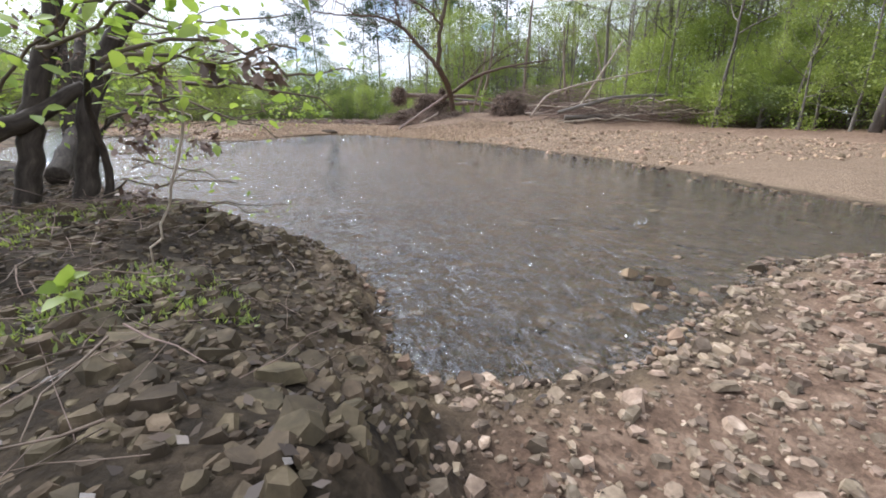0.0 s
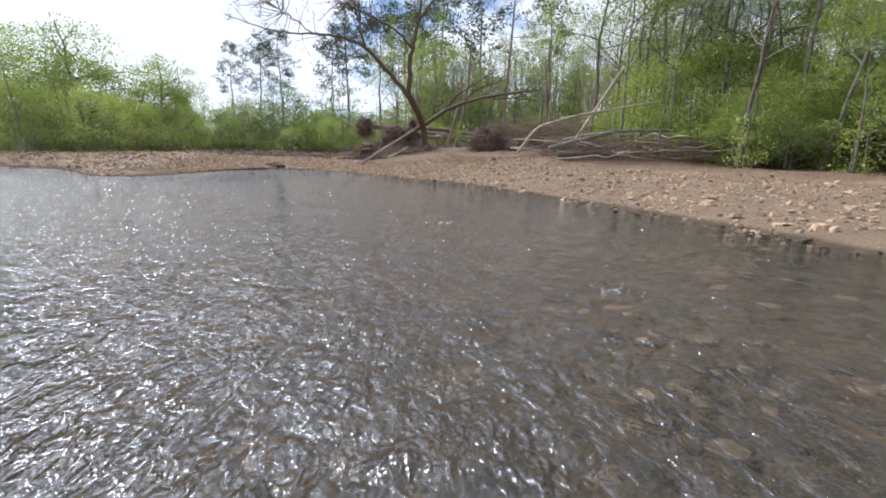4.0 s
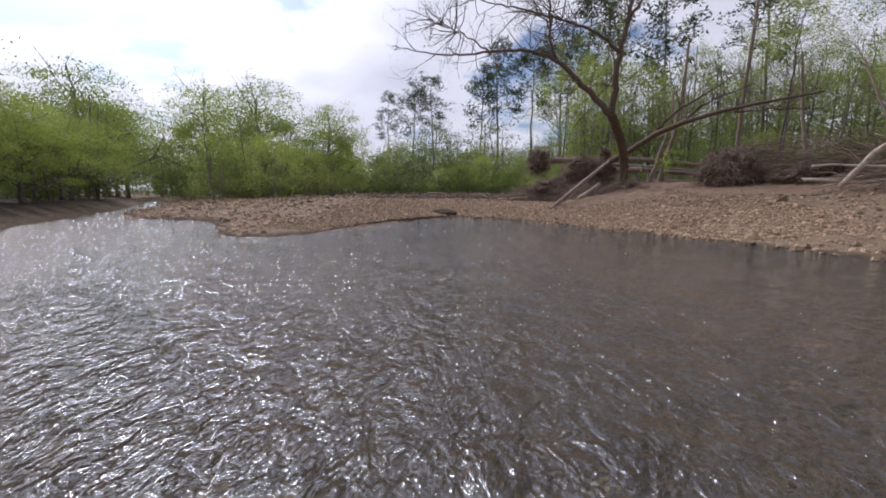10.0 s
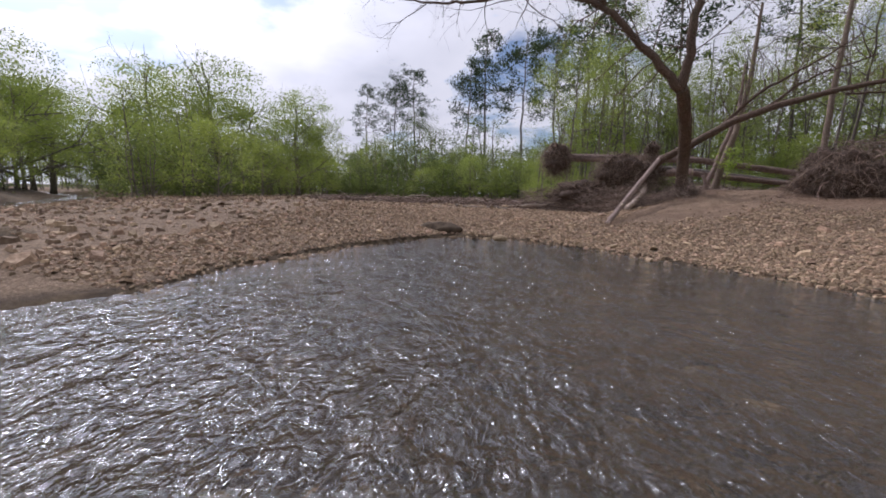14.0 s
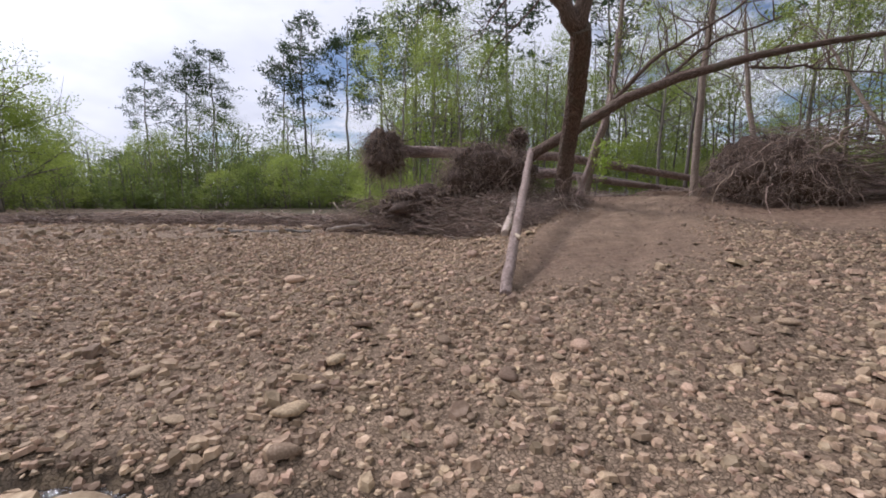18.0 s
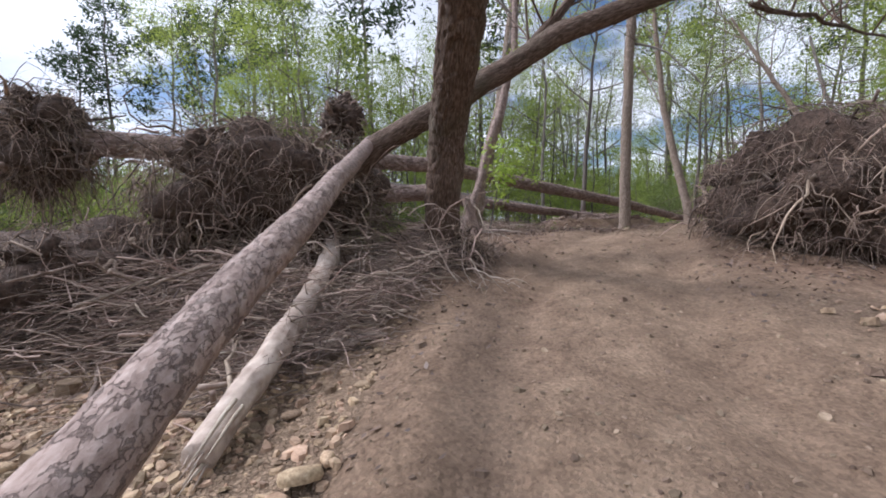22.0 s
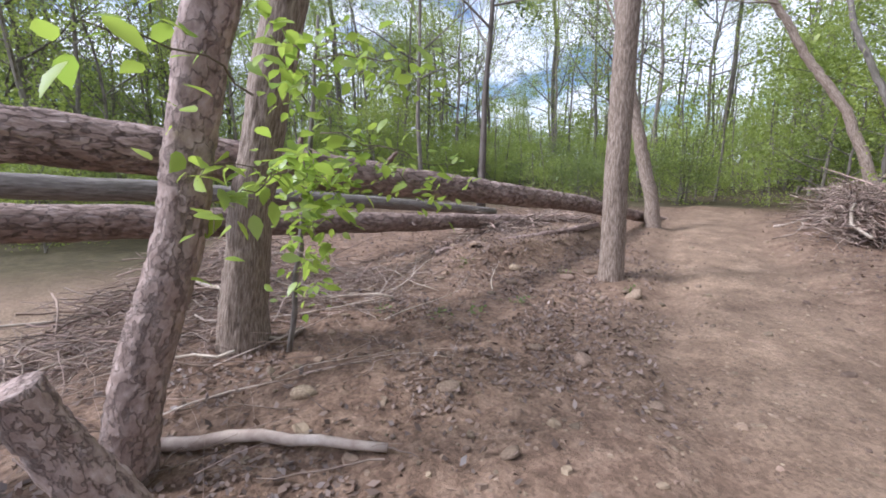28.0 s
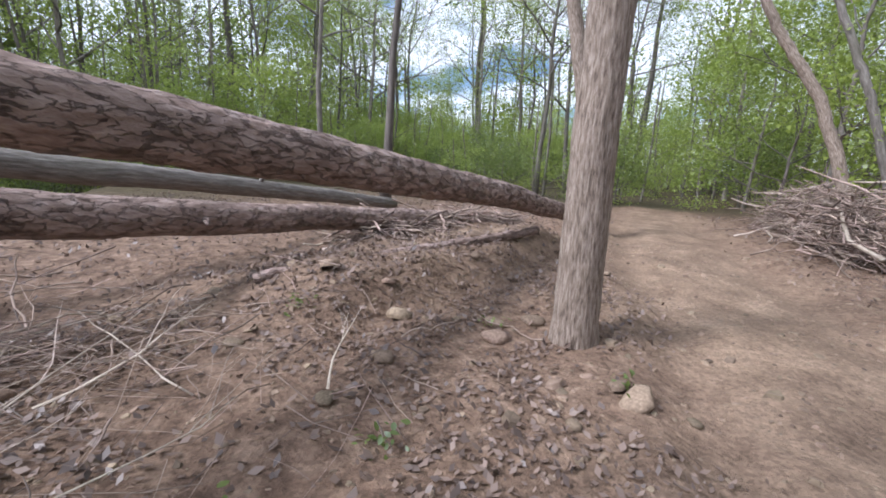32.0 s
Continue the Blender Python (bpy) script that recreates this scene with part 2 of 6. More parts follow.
BARK_FAR = material("bark_far", [(0.3, (0.085, 0.07, 0.056)), (0.7, (0.25, 0.22, 0.185))], 5, bump=0.4, stretch=(1, 1, 0.3), island=0.3)
WOOD_PALE = material("weathered_wood", [(0.3, (0.25, 0.19, 0.145)), (0.55, (0.44, 0.365, 0.29)), (0.8, (0.62, 0.55, 0.46))],
                     6, bump=0.6, dist=0.012, island=0.25)
BARK_STUMP = material("bark_stump", [(0.3, (0.07, 0.055, 0.045)), (0.55, (0.20, 0.165, 0.135)), (0.8, (0.34, 0.29, 0.25))], 9, bump=1.0, dist=0.05)
WOOD_CUT = material("sawn_wood", [(0.3, (0.42, 0.33, 0.22)), (0.7, (0.60, 0.50, 0.36))], 10, bump=0.3, second=(6, (0.30, 0.22, 0.14), 0.55, 0.7))
TWIG = material("dry_twig", [(0.3, (0.15, 0.105, 0.08)), (0.7, (0.36, 0.275, 0.22))], 3, bump=0.2, island=0.6)
STICK = material("dead_stick", [(0.3, (0.15, 0.105, 0.078)), (0.55, (0.28, 0.215, 0.165)), (0.8, (0.45, 0.37, 0.30))], 9, bump=0.5, dist=0.01, island=0.45)
ROOT = material("root", [(0.3, (0.11, 0.076, 0.055)), (0.7, (0.35, 0.265, 0.205))], 4, bump=0.4, island=0.7)
ROOT_SOIL = material("root_soil", [(0.3, (0.036, 0.024, 0.017)), (0.7, (0.15, 0.10, 0.073))], 15, bump=1.0, dist=0.08)
STONE = material("river_stone", [(0.3, (0.20, 0.135, 0.085)), (0.55, (0.36, 0.255, 0.165)), (0.8, (0.52, 0.41, 0.295))],
                 14, bump=0.35, dist=0.01, island=0.5, spec=0.25)
# brown bank stone, its colour lowered to hold the shade of the trees
SHADED_BANK_STONE = material("shaded_bank_stone", [(0.3, (0.045, 0.033, 0.019)), (0.55, (0.10, 0.075, 0.044)), (0.85, (0.25, 0.195, 0.125))],
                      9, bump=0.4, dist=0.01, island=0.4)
SHORE_STONE = material("shore_stone", [(0.3, (0.11, 0.08, 0.055)), (0.55, (0.24, 0.18, 0.125)), (0.8, (0.42, 0.34, 0.26))], 12, bump=0.35, dist=0.01, island=0.55, spec=0.3)
SOIL_STONE = material("soil_stone", [(0.3, (0.12, 0.085, 0.06)), (0.55, (0.22, 0.16, 0.11)), (0.8, (0.33, 0.25, 0.18))], 12, bump=0.4, dist=0.01, island=0.4, spec=0.2)
STONE_WET = material("wet_stone", [(0.3, (0.05, 0.037, 0.026)), (0.7, (0.13, 0.095, 0.065))], 7, rough=0.9, bump=0.6, dist=0.03, island=0.2, spec=0.12)
BED_STONE = material("bed_stone", [(0.3, (0.075, 0.052, 0.034)), (0.6, (0.19, 0.135, 0.085)), (0.85, (0.34, 0.25, 0.15))],
                     6, bump=0.3, dist=0.01, island=0.8)
LEAF_SPRING = leaf_material("spring_leaf", (0.18, 0.245, 0.04), (0.43, 0.50, 0.10), 0.55)
LEAF_MID = leaf_material("mid_leaf", (0.075, 0.115, 0.026), (0.23, 0.28, 0.065), 0.5)
LEAF_PINE = leaf_material("pine_needles", (0.03, 0.06, 0.025), (0.09, 0.13, 0.05), 0.25)
LEAF_DRY = leaf_material("dry_leaf", (0.05, 0.032, 0.024), (0.33, 0.235, 0.18), 0.15)
# the dry leaf again, darkened to put the bank's shade into its colour
LEAF_DRY_SHADED = leaf_material("shaded_dry_leaf", (0.03, 0.02, 0.013), (0.12, 0.08, 0.05), 0.1)
LEAF_NEAR = leaf_material("near_leaf", (0.20, 0.31, 0.04), (0.44, 0.54, 0.085), 0.55)


# ---- ground plan ----
SHORE = [(200, -95), (60, -30), (20, -17), (10, -10.5), (6, -7.6), (4.8, -6.9), (3.9, -6.7), (2.0, -8.2), (1.25, -8.6), (0.7, -8.8), (0.05, -8.95), (-0.2, -8.75),
         (-0.4, -8.3), (-0.52, -7.7), (-0.64, -7.2), (-0.95, -6.6), (-1.6, -6.1), (-2.6, -5.5), (-4.4, -4.3), (-8, -1.5), (-14, 2), (-19, 8.5), (-24, 15.5), (-28, 20.5),
         (-33, 26.5), (-41, 35), (-56, 50), (-116, 80), (-113, 88), (-50, 50.5), (-36, 34), (-29, 25.3), (-24.5, 21.6), (-19.5, 20.5), (-17.7, 19.8), (-14.3, 16.2), (-13, 14.7),
         (-11.4, 15), (-10.6, 16.2), (-10.6, 18.2), (-9.9, 21), (-9, 22.8), (-8, 24.4), (-6.5, 24.2), (-4.8, 23.4), (-2.6, 21.1), (-0.4, 18.2),
         (1.5, 15.6), (2.9, 13.6), (4.4, 9.6), (5.7, 6.4), (6.7, 3), (7.2, 0), (7.5, -2.5), (8.1, -4.6), (11, -7.5), (24, -13), (70, -24), (210, -85)]


def fract_noise(x, y, seed):
    """Smooth value noise on arrays, about -1 to 1."""
    xi, yi = np.floor(x), np.floor(y)
    xf, yf = x - xi, y - yi
    xf, yf = xf * xf * (3 - 2 * xf), yf * yf * (3 - 2 * yf)

    def grain(a, b):
        s = np.sin(a * 127.1 + b * 311.7 + seed * 74.7) * 43758.5453
        return s - np.floor(s)
    top = grain(xi, yi) * (1 - xf) + grain(xi + 1, yi) * xf
    low = grain(xi, yi + 1) * (1 - xf) + grain(xi + 1, yi + 1) * xf
    return (top * (1 - yf) + low * yf) * 2 - 1


def fbm(x, y, size, octaves=4, seed=0):
    total, gain = 0, 1.0
    for k in range(octaves):
        total = total + gain * fract_noise(x / size + 13 * k, y / size - 7 * k, seed + k)
        size, gain = size / 2, gain / 2
    return total


def shore_distance(x, y):
    """Metres from the water's edge: positive on land, negative in the water."""
    d2, inside = np.full(x.shape, 1e12), np.zeros(x.shape, bool)
    for (ax, ay), (bx, by) in zip(SHORE, SHORE[1:] + SHORE[:1]):
        ex, ey = bx - ax, by - ay
        s = np.clip(((x - ax) * ex + (y - ay) * ey) / (ex * ex + ey * ey), 0, 1)
        d2 = np.minimum(d2, (x - ax - s * ex) ** 2 + (y - ay - s * ey) ** 2)
        if ay != by:
            inside ^= ((ay > y) != (by > y)) & (x < ax + (y - ay) * ex / ey)
    return np.where(inside, -np.sqrt(d2), np.sqrt(d2))


def ramp(v, a, b):
    s = np.clip((v - a) / (b - a), 0, 1)
    return s * s * (3 - 2 * s)


def start_side(x, y):
    line = np.interp(x, [-116, -56, -44, -33, -28, -24, -16, -4.2, 0.3, 4.8, 8, 11, 24, 70, 200], [84, 51.8, 40, 28.4, 22.4, 18.5, 10, 4, 0, -1, -6.8, -9.3, -15.6, -29, -88])
    return y < line


def trail_distance(x, y):
    """Metres from the middle of the dirt track."""
    best = np.full(np.shape(x), 1e9)
    track = [(1.2, -16), (1.1, -9), (-3.4, 24.5), (-1.0, 28), (1.2, 31.0), (4.5, 33.8), (7.5, 35.4), (13, 37.2), (18, 38.4), (21, 39.2)]
    for (ax, ay), (bx, by) in zip(track, track[1:]):
        ex, ey = bx - ax, by - ay
        s = np.clip(((x - ax) * ex + (y - ay) * ey) / (ex * ex + ey * ey), 0, 1)
        best = np.minimum(best, np.hypot(x - ax - s * ex, y - ay - s * ey))
    return best


def height(x, y):
    """The ground's height; the water stands at 0."""
    x, y = np.asarray(x, float), np.asarray(y, float)
    d = shore_distance(x, y) + 0.12 * fbm(x, y, 1.6, 3, 5)
    across = (x + 3.0) * 0.88 - (y - 27.0) * 0.48
    high = ramp(across, -2.3, 1.0)
    rise = 1.72 * np.clip(d / 15.5, 0, 1) ** 1.25
    rise = rise * (1 - 0.55 * ramp(x, 6, 12) * ramp(-y, -24, -18))
    low = 0.42 * (1 - np.exp(-np.clip(d, 0, None) / 3.0))
    far = low * (1 - high) + np.maximum(rise, 0.25 * low) * high
    far = far + 0.5 * np.exp(-(((x + 15) / 5) ** 2 + ((y - 27) / 6) ** 2))
    near = 0.24 * ramp(d, 0.0, 0.12) + 0.48 * ramp(d, 0.05, 1.4) + 0.06 * fbm(x, y, 0.9, 3, 61) * ramp(d, 0, 0.4)
    # the ramp down which the track runs into the water
    near = near * (1 - 0.88 * ramp(x + 0.12 * fbm(x, y, 0.8, 2, 63), -0.2, 0.35) * ramp(-x, -6, -3))
    land = np.where(start_side(x, y), near, far)
    land = land + 0.05 * fbm(x, y, 2.2, 4, 3) * ramp(d, 0, 2) + (0.03 + 0.035 * start_side(x, y)) * fbm(x, y, 0.6, 3, 9) * ramp(d, 0, 0.5)
    land = land + 0.35 * fbm(x, y, 25, 3, 17) * ramp(d, 22, 45) + 0.03
    wheel = trail_distance(x, y) + 0.12 * fract_noise(x / 1.3, y / 1.3, 71)
    land = land - 0.06 * np.exp(-(((wheel - 0.8) / 0.24) ** 2)) * ramp(y, 26, 28) + 0.03 * np.exp(-(((wheel - 1.25) / 0.2) ** 2)) * ramp(y, 26, 28)
    land = land + (0.30 * ramp(y + 0.25 * fbm(x, y, 1.4, 3, 95), 38.9, 39.5) * ramp(-y, -41.5, -40.2) + 0.05 * np.abs(fbm(x, y, 0.5, 3, 97)) * ramp(y, 38.4, 38.9)) * ramp(x, 8.2, 9.6) * ramp(-x, -15, -13)
    land = land + 0.035 * np.abs(fbm(x, y, 0.7, 3, 83)) * ramp(d, 11, 13) * ramp(trail_distance(x, y), 0.6, 1.4)
    ridge = ramp(x - np.interp(y, [-9, -6.4, -2.6, 0.3, 4.3, 8.5], [1.85, 1.76, 1.45, 1.35, 0.4, 0.3]), -0.35, 0.25) * ramp(-y, -11, -7)
    bed = (-0.42 + 0.27 * ridge) * (1 - np.exp(np.minimum(d, 0) / 1.6)) + 0.05 * fbm(x, y, 1.1, 3, 21)
    return np.where(d > 0, land, np.minimum(bed, -0.01 + 0 * bed) * ramp(-d, 0, 0.15))


# ---- mesh tools ----
class Shape:
    """Gathers tubes, leaves and lumps into one mesh."""

    def __init__(self):
        self.v, self.f, self.n, self.g = [], [], 0, []

    def add(self, verts, faces):
        self.v.append(np.asarray(verts, float))
        self.f.append(np.asarray(faces, int) + self.n)
        self.n += len(verts)

    def tube(self, pts, radii, sides=6, cap=True, rough=0.0, seed=0, ridge=None):
        p, r = np.asarray(pts, float), np.asarray(radii, float)
        if r.ndim == 0:
            r = np.full(len(p), float(r))
        tang = np.gradient(p, axis=0)
        tang /= np.linalg.norm(tang, axis=1)[:, None] + 1e-9
        ref = np.array([0.31, 0.17, 0.93]) if abs(tang[0][2]) < 0.8 else np.array([0.9, 0.38, 0.2])
        u = np.cross(tang, ref)
        u /= np.linalg.norm(u, axis=1)[:, None] + 1e-9
        w = np.cross(tang, u)
        a = np.arange(sides) * 2 * np.pi / sides
        rr = r[:, None] * np.ones(sides)
        if rough:
            rng = np.random.RandomState(seed + 11)
            rr = rr * (1 + rough * rng.normal(size=rr.shape))
        if ridge:
            amp, wide, tall = ridge
            run = np.concatenate([[0], np.cumsum(np.linalg.norm(np.diff(p, axis=0), axis=1))])[:, None] * np.ones(sides)
            turn = a[None, :] * np.mean(r) * np.ones((len(p), 1))
            shift = 0.7 * fract_noise(run / (tall * 2), turn / (wide * 3), seed)
            furrow = np.abs(fract_noise(turn / wide + shift, run / tall, seed + 3)) + 0.5 * np.abs(fract_noise(turn / wide * 2.1 + shift, run / tall * 2.3, seed + 5))
            flake = np.where(fract_noise(turn / wide * 0.8, run / tall * 1.3 + shift, seed + 8) > 0.1, 0.45, 0.0)
            rr = rr + amp * (np.minimum(furrow, 0.55) * 1.6 + flake - 0.6)
        ring = p[:, None] + rr[..., None] * (np.cos(a)[None, :, None] * u[:, None] + np.sin(a)[None, :, None] * w[:, None])
        k = len(p)
        i = (np.arange(k - 1)[:, None] * sides + np.arange(sides)).ravel()
        j = (np.arange(k - 1)[:, None] * sides + (np.arange(sides) + 1) % sides).ravel()
        quads = np.stack([i, j, j + sides, i + sides], 1)
        verts = ring.reshape(-1, 3)
        if cap:
            verts = np.vstack([verts, p[0], p[-1]])
            e, c = np.arange(sides), (np.arange(sides) + 1) % sides
            first = np.stack([c, e, np.full(sides, k * sides), np.full(sides, k * sides)], 1)
            last = np.stack([e + (k - 1) * sides, c + (k - 1) * sides, np.full(sides, k * sides + 1), np.full(sides, k * sides + 1)], 1)
            quads = np.vstack([quads, first, last])
        self.add(verts, quads)
        along = np.concatenate([[0], np.cumsum(np.linalg.norm(np.diff(p, axis=0), axis=1))])
        gr = np.stack([rr * np.cos(a), rr * np.sin(a), along[:, None] * np.ones(sides)], -1).reshape(-1, 3)
        if cap:
            gr = np.vstack([gr, [0, 0, 0], [0, 0, along[-1]]])
        self.g.append(gr)

    def leaves(self, pos, size, rng, droop=0.3, slim=0.55, flat=0.5):
        """One folded four-cornered leaf at each place."""
        pos = np.asarray(pos, float)
        k = len(pos)
        if not k:
            return
        az = rng.uniform(0, 2 * np.pi, k)
        el = rng.normal(-droop, 0.5, k)
        ax = np.stack([np.cos(az) * np.cos(el), np.sin(az) * np.cos(el), np.sin(el)], 1)
        side = np.stack([-np.sin(az), np.cos(az), rng.normal(0, 1 - flat, k)], 1)
        side /= np.linalg.norm(side, axis=1)[:, None]
        s = (size * rng.uniform(0.6, 1.35, k))[:, None]
        up = np.cross(ax, side)
        mid = pos + ax * s * 0.5
        v = np.stack([pos, mid + side * s * slim / 2 - up * s * 0.06, pos + ax * s, mid - side * s * slim / 2 - up * s * 0.06], 1)
        self.add(v.reshape(-1, 3), np.arange(4 * k).reshape(k, 4))

    def sprigs(self, pos, size, rng, slim=0.7):
        """One small three-cornered leaf at each place, for foliage far off."""
        pos = np.asarray(pos, float)
        k = len(pos)
        a = rng.normal(0, 1, (k, 3)) * np.array([1, 1, 0.6])
        a /= np.linalg.norm(a, axis=1)[:, None] + 1e-9
        b = np.cross(a, rng.normal(0, 1, (k, 3)))
        b /= np.linalg.norm(b, axis=1)[:, None] + 1e-9
        s = (size * rng.uniform(0.6, 1.4, k))[:, None]
        v = np.stack([pos, pos + a * s + b * s * slim * 0.5, pos + a * s - b * s * slim * 0.5], 1)
        self.add(v.reshape(-1, 3), np.arange(3 * k).reshape(k, 3)[:, [0, 1, 2, 2]])

    def lump(self, centre, size, seed=0, detail=2, rough=0.25, freq=1.5):
        b = bmesh.new()
        bmesh.ops.create_icosphere(b, subdivisions=detail, radius=1)
        vs = np.array([v.co for v in b.verts])
        fs = np.array([[v.index for v in f.verts] for f in b.faces])
        b.free()
        off = np.array([noise.fractal(Vector(v * freq) + Vector((seed * 3.7, 0, seed)), 1.0, 2.0, 3) for v in vs])
        vs = vs * (1 + rough * off)[:, None] * np.asarray(size) + np.asarray(centre)
        self.add(vs, np.hstack([fs, fs[:, -1:]]))

    def mesh(self, name, smooth=True):
        v = np.vstack(self.v)
        f = np.vstack(self.f)
        me = fast_mesh(name, v, f, smooth)
        if self.g and sum(len(g) for g in self.g) == len(v) and len(self.g) < 60:
            at = me.attributes.new("grain", "FLOAT_VECTOR", "POINT")
            at.data.foreach_set("vector", np.vstack(self.g).astype(np.float32).ravel())
        return me


def fast_mesh(name, v, f, smooth=True):
    """A mesh from arrays; a face whose last corner repeats is a triangle."""
    me = bpy.data.meshes.new(name)
    tri = f[:, 2] == f[:, 3]
    count = np.where(tri, 3, 4)
    starts = np.concatenate([[0], np.cumsum(count)[:-1]])
    mask = np.ones(f.shape, bool)
    mask[tri, 3] = False
    loops = f[mask]
    me.vertices.add(len(v))
    me.vertices.foreach_set("co", v.astype(np.float32).ravel())
    me.loops.add(len(loops))
    me.loops.foreach_set("vertex_index", loops.astype(np.int32))
    me.polygons.add(len(f))
    me.polygons.foreach_set("loop_start", starts.astype(np.int32))
    me.polygons.foreach_set("use_smooth", np.full(len(f), smooth))
    me.update(calc_edges=True)
    me.validate()
    return me


def part(name, shape, mat, parent=None, label="", smooth=True):
    me = shape.mesh(name, smooth) if isinstance(shape, Shape) else shape
    if not me.materials:
        me.materials.append(mat)
    ob = new(name, me)
    if parent:
        ob.parent = parent
    if label:
        ob["label"] = label
    return ob


def thing(name, label, category, at=(0, 0, 0), group="", kind=""):
    e = new(name)
    e.empty_display_size = 0.2
    e.location = at
    return tagged(e, label, category, group, kind)


def bend(a, b, n, wob, rng, sag=0.0):
    """A wobbling line from a to b."""
    a, b = np.asarray(a, float), np.asarray(b, float)
    s = np.linspace(0, 1, n)[:, None]
    off = np.cumsum(rng.normal(0, 1, (n, 3)), 0)
    off -= s * off[-1]
    off -= off[0] * (1 - s)
    p = a + (b - a) * s + off * wob
    p[:, 2] -= sag * 4 * (s * (1 - s))[:, 0]
    return p


def grow(shape, start, way, length, radius, depth, rng, tips, sides=6, up=0.25, spread=0.9, kids=(3, 5), taper=0.25, bends=0, crook=0.16):
    """A limb with its branches; the ends are gathered in tips."""
    n = bends or (3, 4, 6)[min(depth, 2)]
    p, d = [np.asarray(start, float)], np.asarray(way, float)
    step = length / (n - 1)
    for _ in range(n - 1):
        d = d + rng.normal(0, crook, 3) + np.array([0, 0, up * 0.12])
        d /= np.linalg.norm(d)
        p.append(p[-1] + d * step)
    p = np.array(p)
    r = radius * np.linspace(1, taper, n)
    shape.tube(p, r, max(3, sides), cap=False)
    if depth == 0:
        for q in p[1:]:
            tips.append(q)
        return
    for _ in range(rng.randint(kids[0], kids[1] + 1)):
        k = rng.uniform(0.3, 1.0)
        i = min(int(k * (n - 1)), n - 2)
        base = p[i] + (p[i + 1] - p[i]) * (k * (n - 1) - i)
        dd = (p[i + 1] - p[i]) / step
        side = rng.normal(0, 1, 3)
        side -= dd * side.dot(dd)
        side /= np.linalg.norm(side) + 1e-9
        w = dd * (1 - 0.45 * spread) + side * spread * rng.uniform(0.6, 1.1) + np.array([0, 0, up * 0.5])
        grow(shape, base, w / np.linalg.norm(w), length * rng.uniform(0.42, 0.68), radius * (1 - 0.6 * k) * 0.62, depth - 1, rng, tips,
             sides - 1, up, spread, kids, taper, bends, crook)
    tips.append(p[-1])


def make_tree(name, label, tall, radius, seed, leaf, leaf_size, per_tip, bark=BARK_FAR, first=0.35, lean=(0, 0), limbs=10, limb_len=0.3,
              depth=2, spread=0.8, category="tree", group="woodland trees"):
    """A broadleaf tree: tapered trunk, limbs with twigs, and a thin spring crown."""
    rng = np.random.RandomState(seed)
    root = thing(name, label, category, group=group)
    n = 12
    s = np.linspace(0, 1, n)
    wob = np.cumsum(rng.normal(0, 0.012 * tall, (n, 2)), 0)
    p = np.stack([lean[0] * s * tall + wob[:, 0] * s, lean[1] * s * tall + wob[:, 1] * s, s * tall * 0.9 - 0.25], 1)
    r = radius * (1 - 0.82 * s ** 0.9) * (1 + 0.45 * np.exp(-s * 30))
    wood, boughs, tips = Shape(), Shape(), []
    wood.tube(p, r, 9, rough=0.03, seed=seed)
    for k in range(limbs):
        q = first + (1 - first) * (k + rng.uniform(0, 0.9)) / limbs
        i = min(int(q * (n - 1)), n - 2)
        base = p[i] + (p[i + 1] - p[i]) * (q * (n - 1) - i)
        az = k * 2.4 + rng.uniform(-0.5, 0.5)
        rise = rng.uniform(0.25, 0.9)
        way = np.array([np.cos(az), np.sin(az), rise])
        grow(boughs, base, way / np.linalg.norm(way), tall * limb_len * (1.15 - 0.7 * q) * rng.uniform(0.8, 1.2), radius * (1 - 0.8 * q) * 0.55,
             depth, rng, tips, 5, spread=spread)
    part("trunk", wood, bark, root)
    tagged(part("branchwork", boughs, bark, root), kind="stuff")
    if per_tip:
        t = np.array(tips)
        pos = np.repeat(t, per_tip, 0) + rng.normal(0, leaf_size * 1.5, (len(t) * per_tip, 3))
        crown = Shape()
        pos = np.repeat(pos, 5, 0)
        crown.sprigs(pos + rng.normal(0, leaf_size * 1.2, pos.shape), leaf_size * 0.56, rng, 0.8)
        part("crown", crown, leaf, root)
    return root


def make_pine(name, tall, radius, seed):
    rng = np.random.RandomState(seed)
    root = thing(name, "tall pine with a bare trunk and a dark green top", "tree", group="pines")
    s = np.linspace(0, 1, 12)
    wob = np.cumsum(rng.normal(0, 0.006 * tall, (12, 2)), 0)
    p = np.stack([wob[:, 0], wob[:, 1], s * tall - 0.3], 1)
    wood, tips = Shape(), []
    wood.tube(p, radius * (1 - 0.8 * s), 8)
    boughs = Shape()
    for k in range(22):
        q = 0.55 + 0.45 * k / 22 + rng.uniform(-0.02, 0.02)
        i = min(int(q * 11), 10)
        base = p[i] + (p[i + 1] - p[i]) * (q * 11 - i)
        az = k * 2.4 + rng.uniform(-0.4, 0.4)
        way = np.array([np.cos(az), np.sin(az), rng.uniform(0.0, 0.35)])
        grow(boughs, base, way / np.linalg.norm(way), tall * 0.15 * (1.5 - q) * rng.uniform(0.7, 1.3), radius * 0.22, 1, rng, tips, 4, up=0.1)
    part("trunk", wood, BARK_FAR, root)
    tagged(part("branchwork", boughs, BARK_FAR, root), kind="stuff")
    t = np.array(tips)
    pos = np.repeat(t, 14, 0) + rng.normal(0, 0.4, (len(t) * 14, 3)) * np.array([1, 1, 0.45])
    crown = Shape()
    crown.leaves(pos, 0.5, rng, droop=-0.2, slim=0.4)
    part("crown", crown, LEAF_PINE, root)
    return root


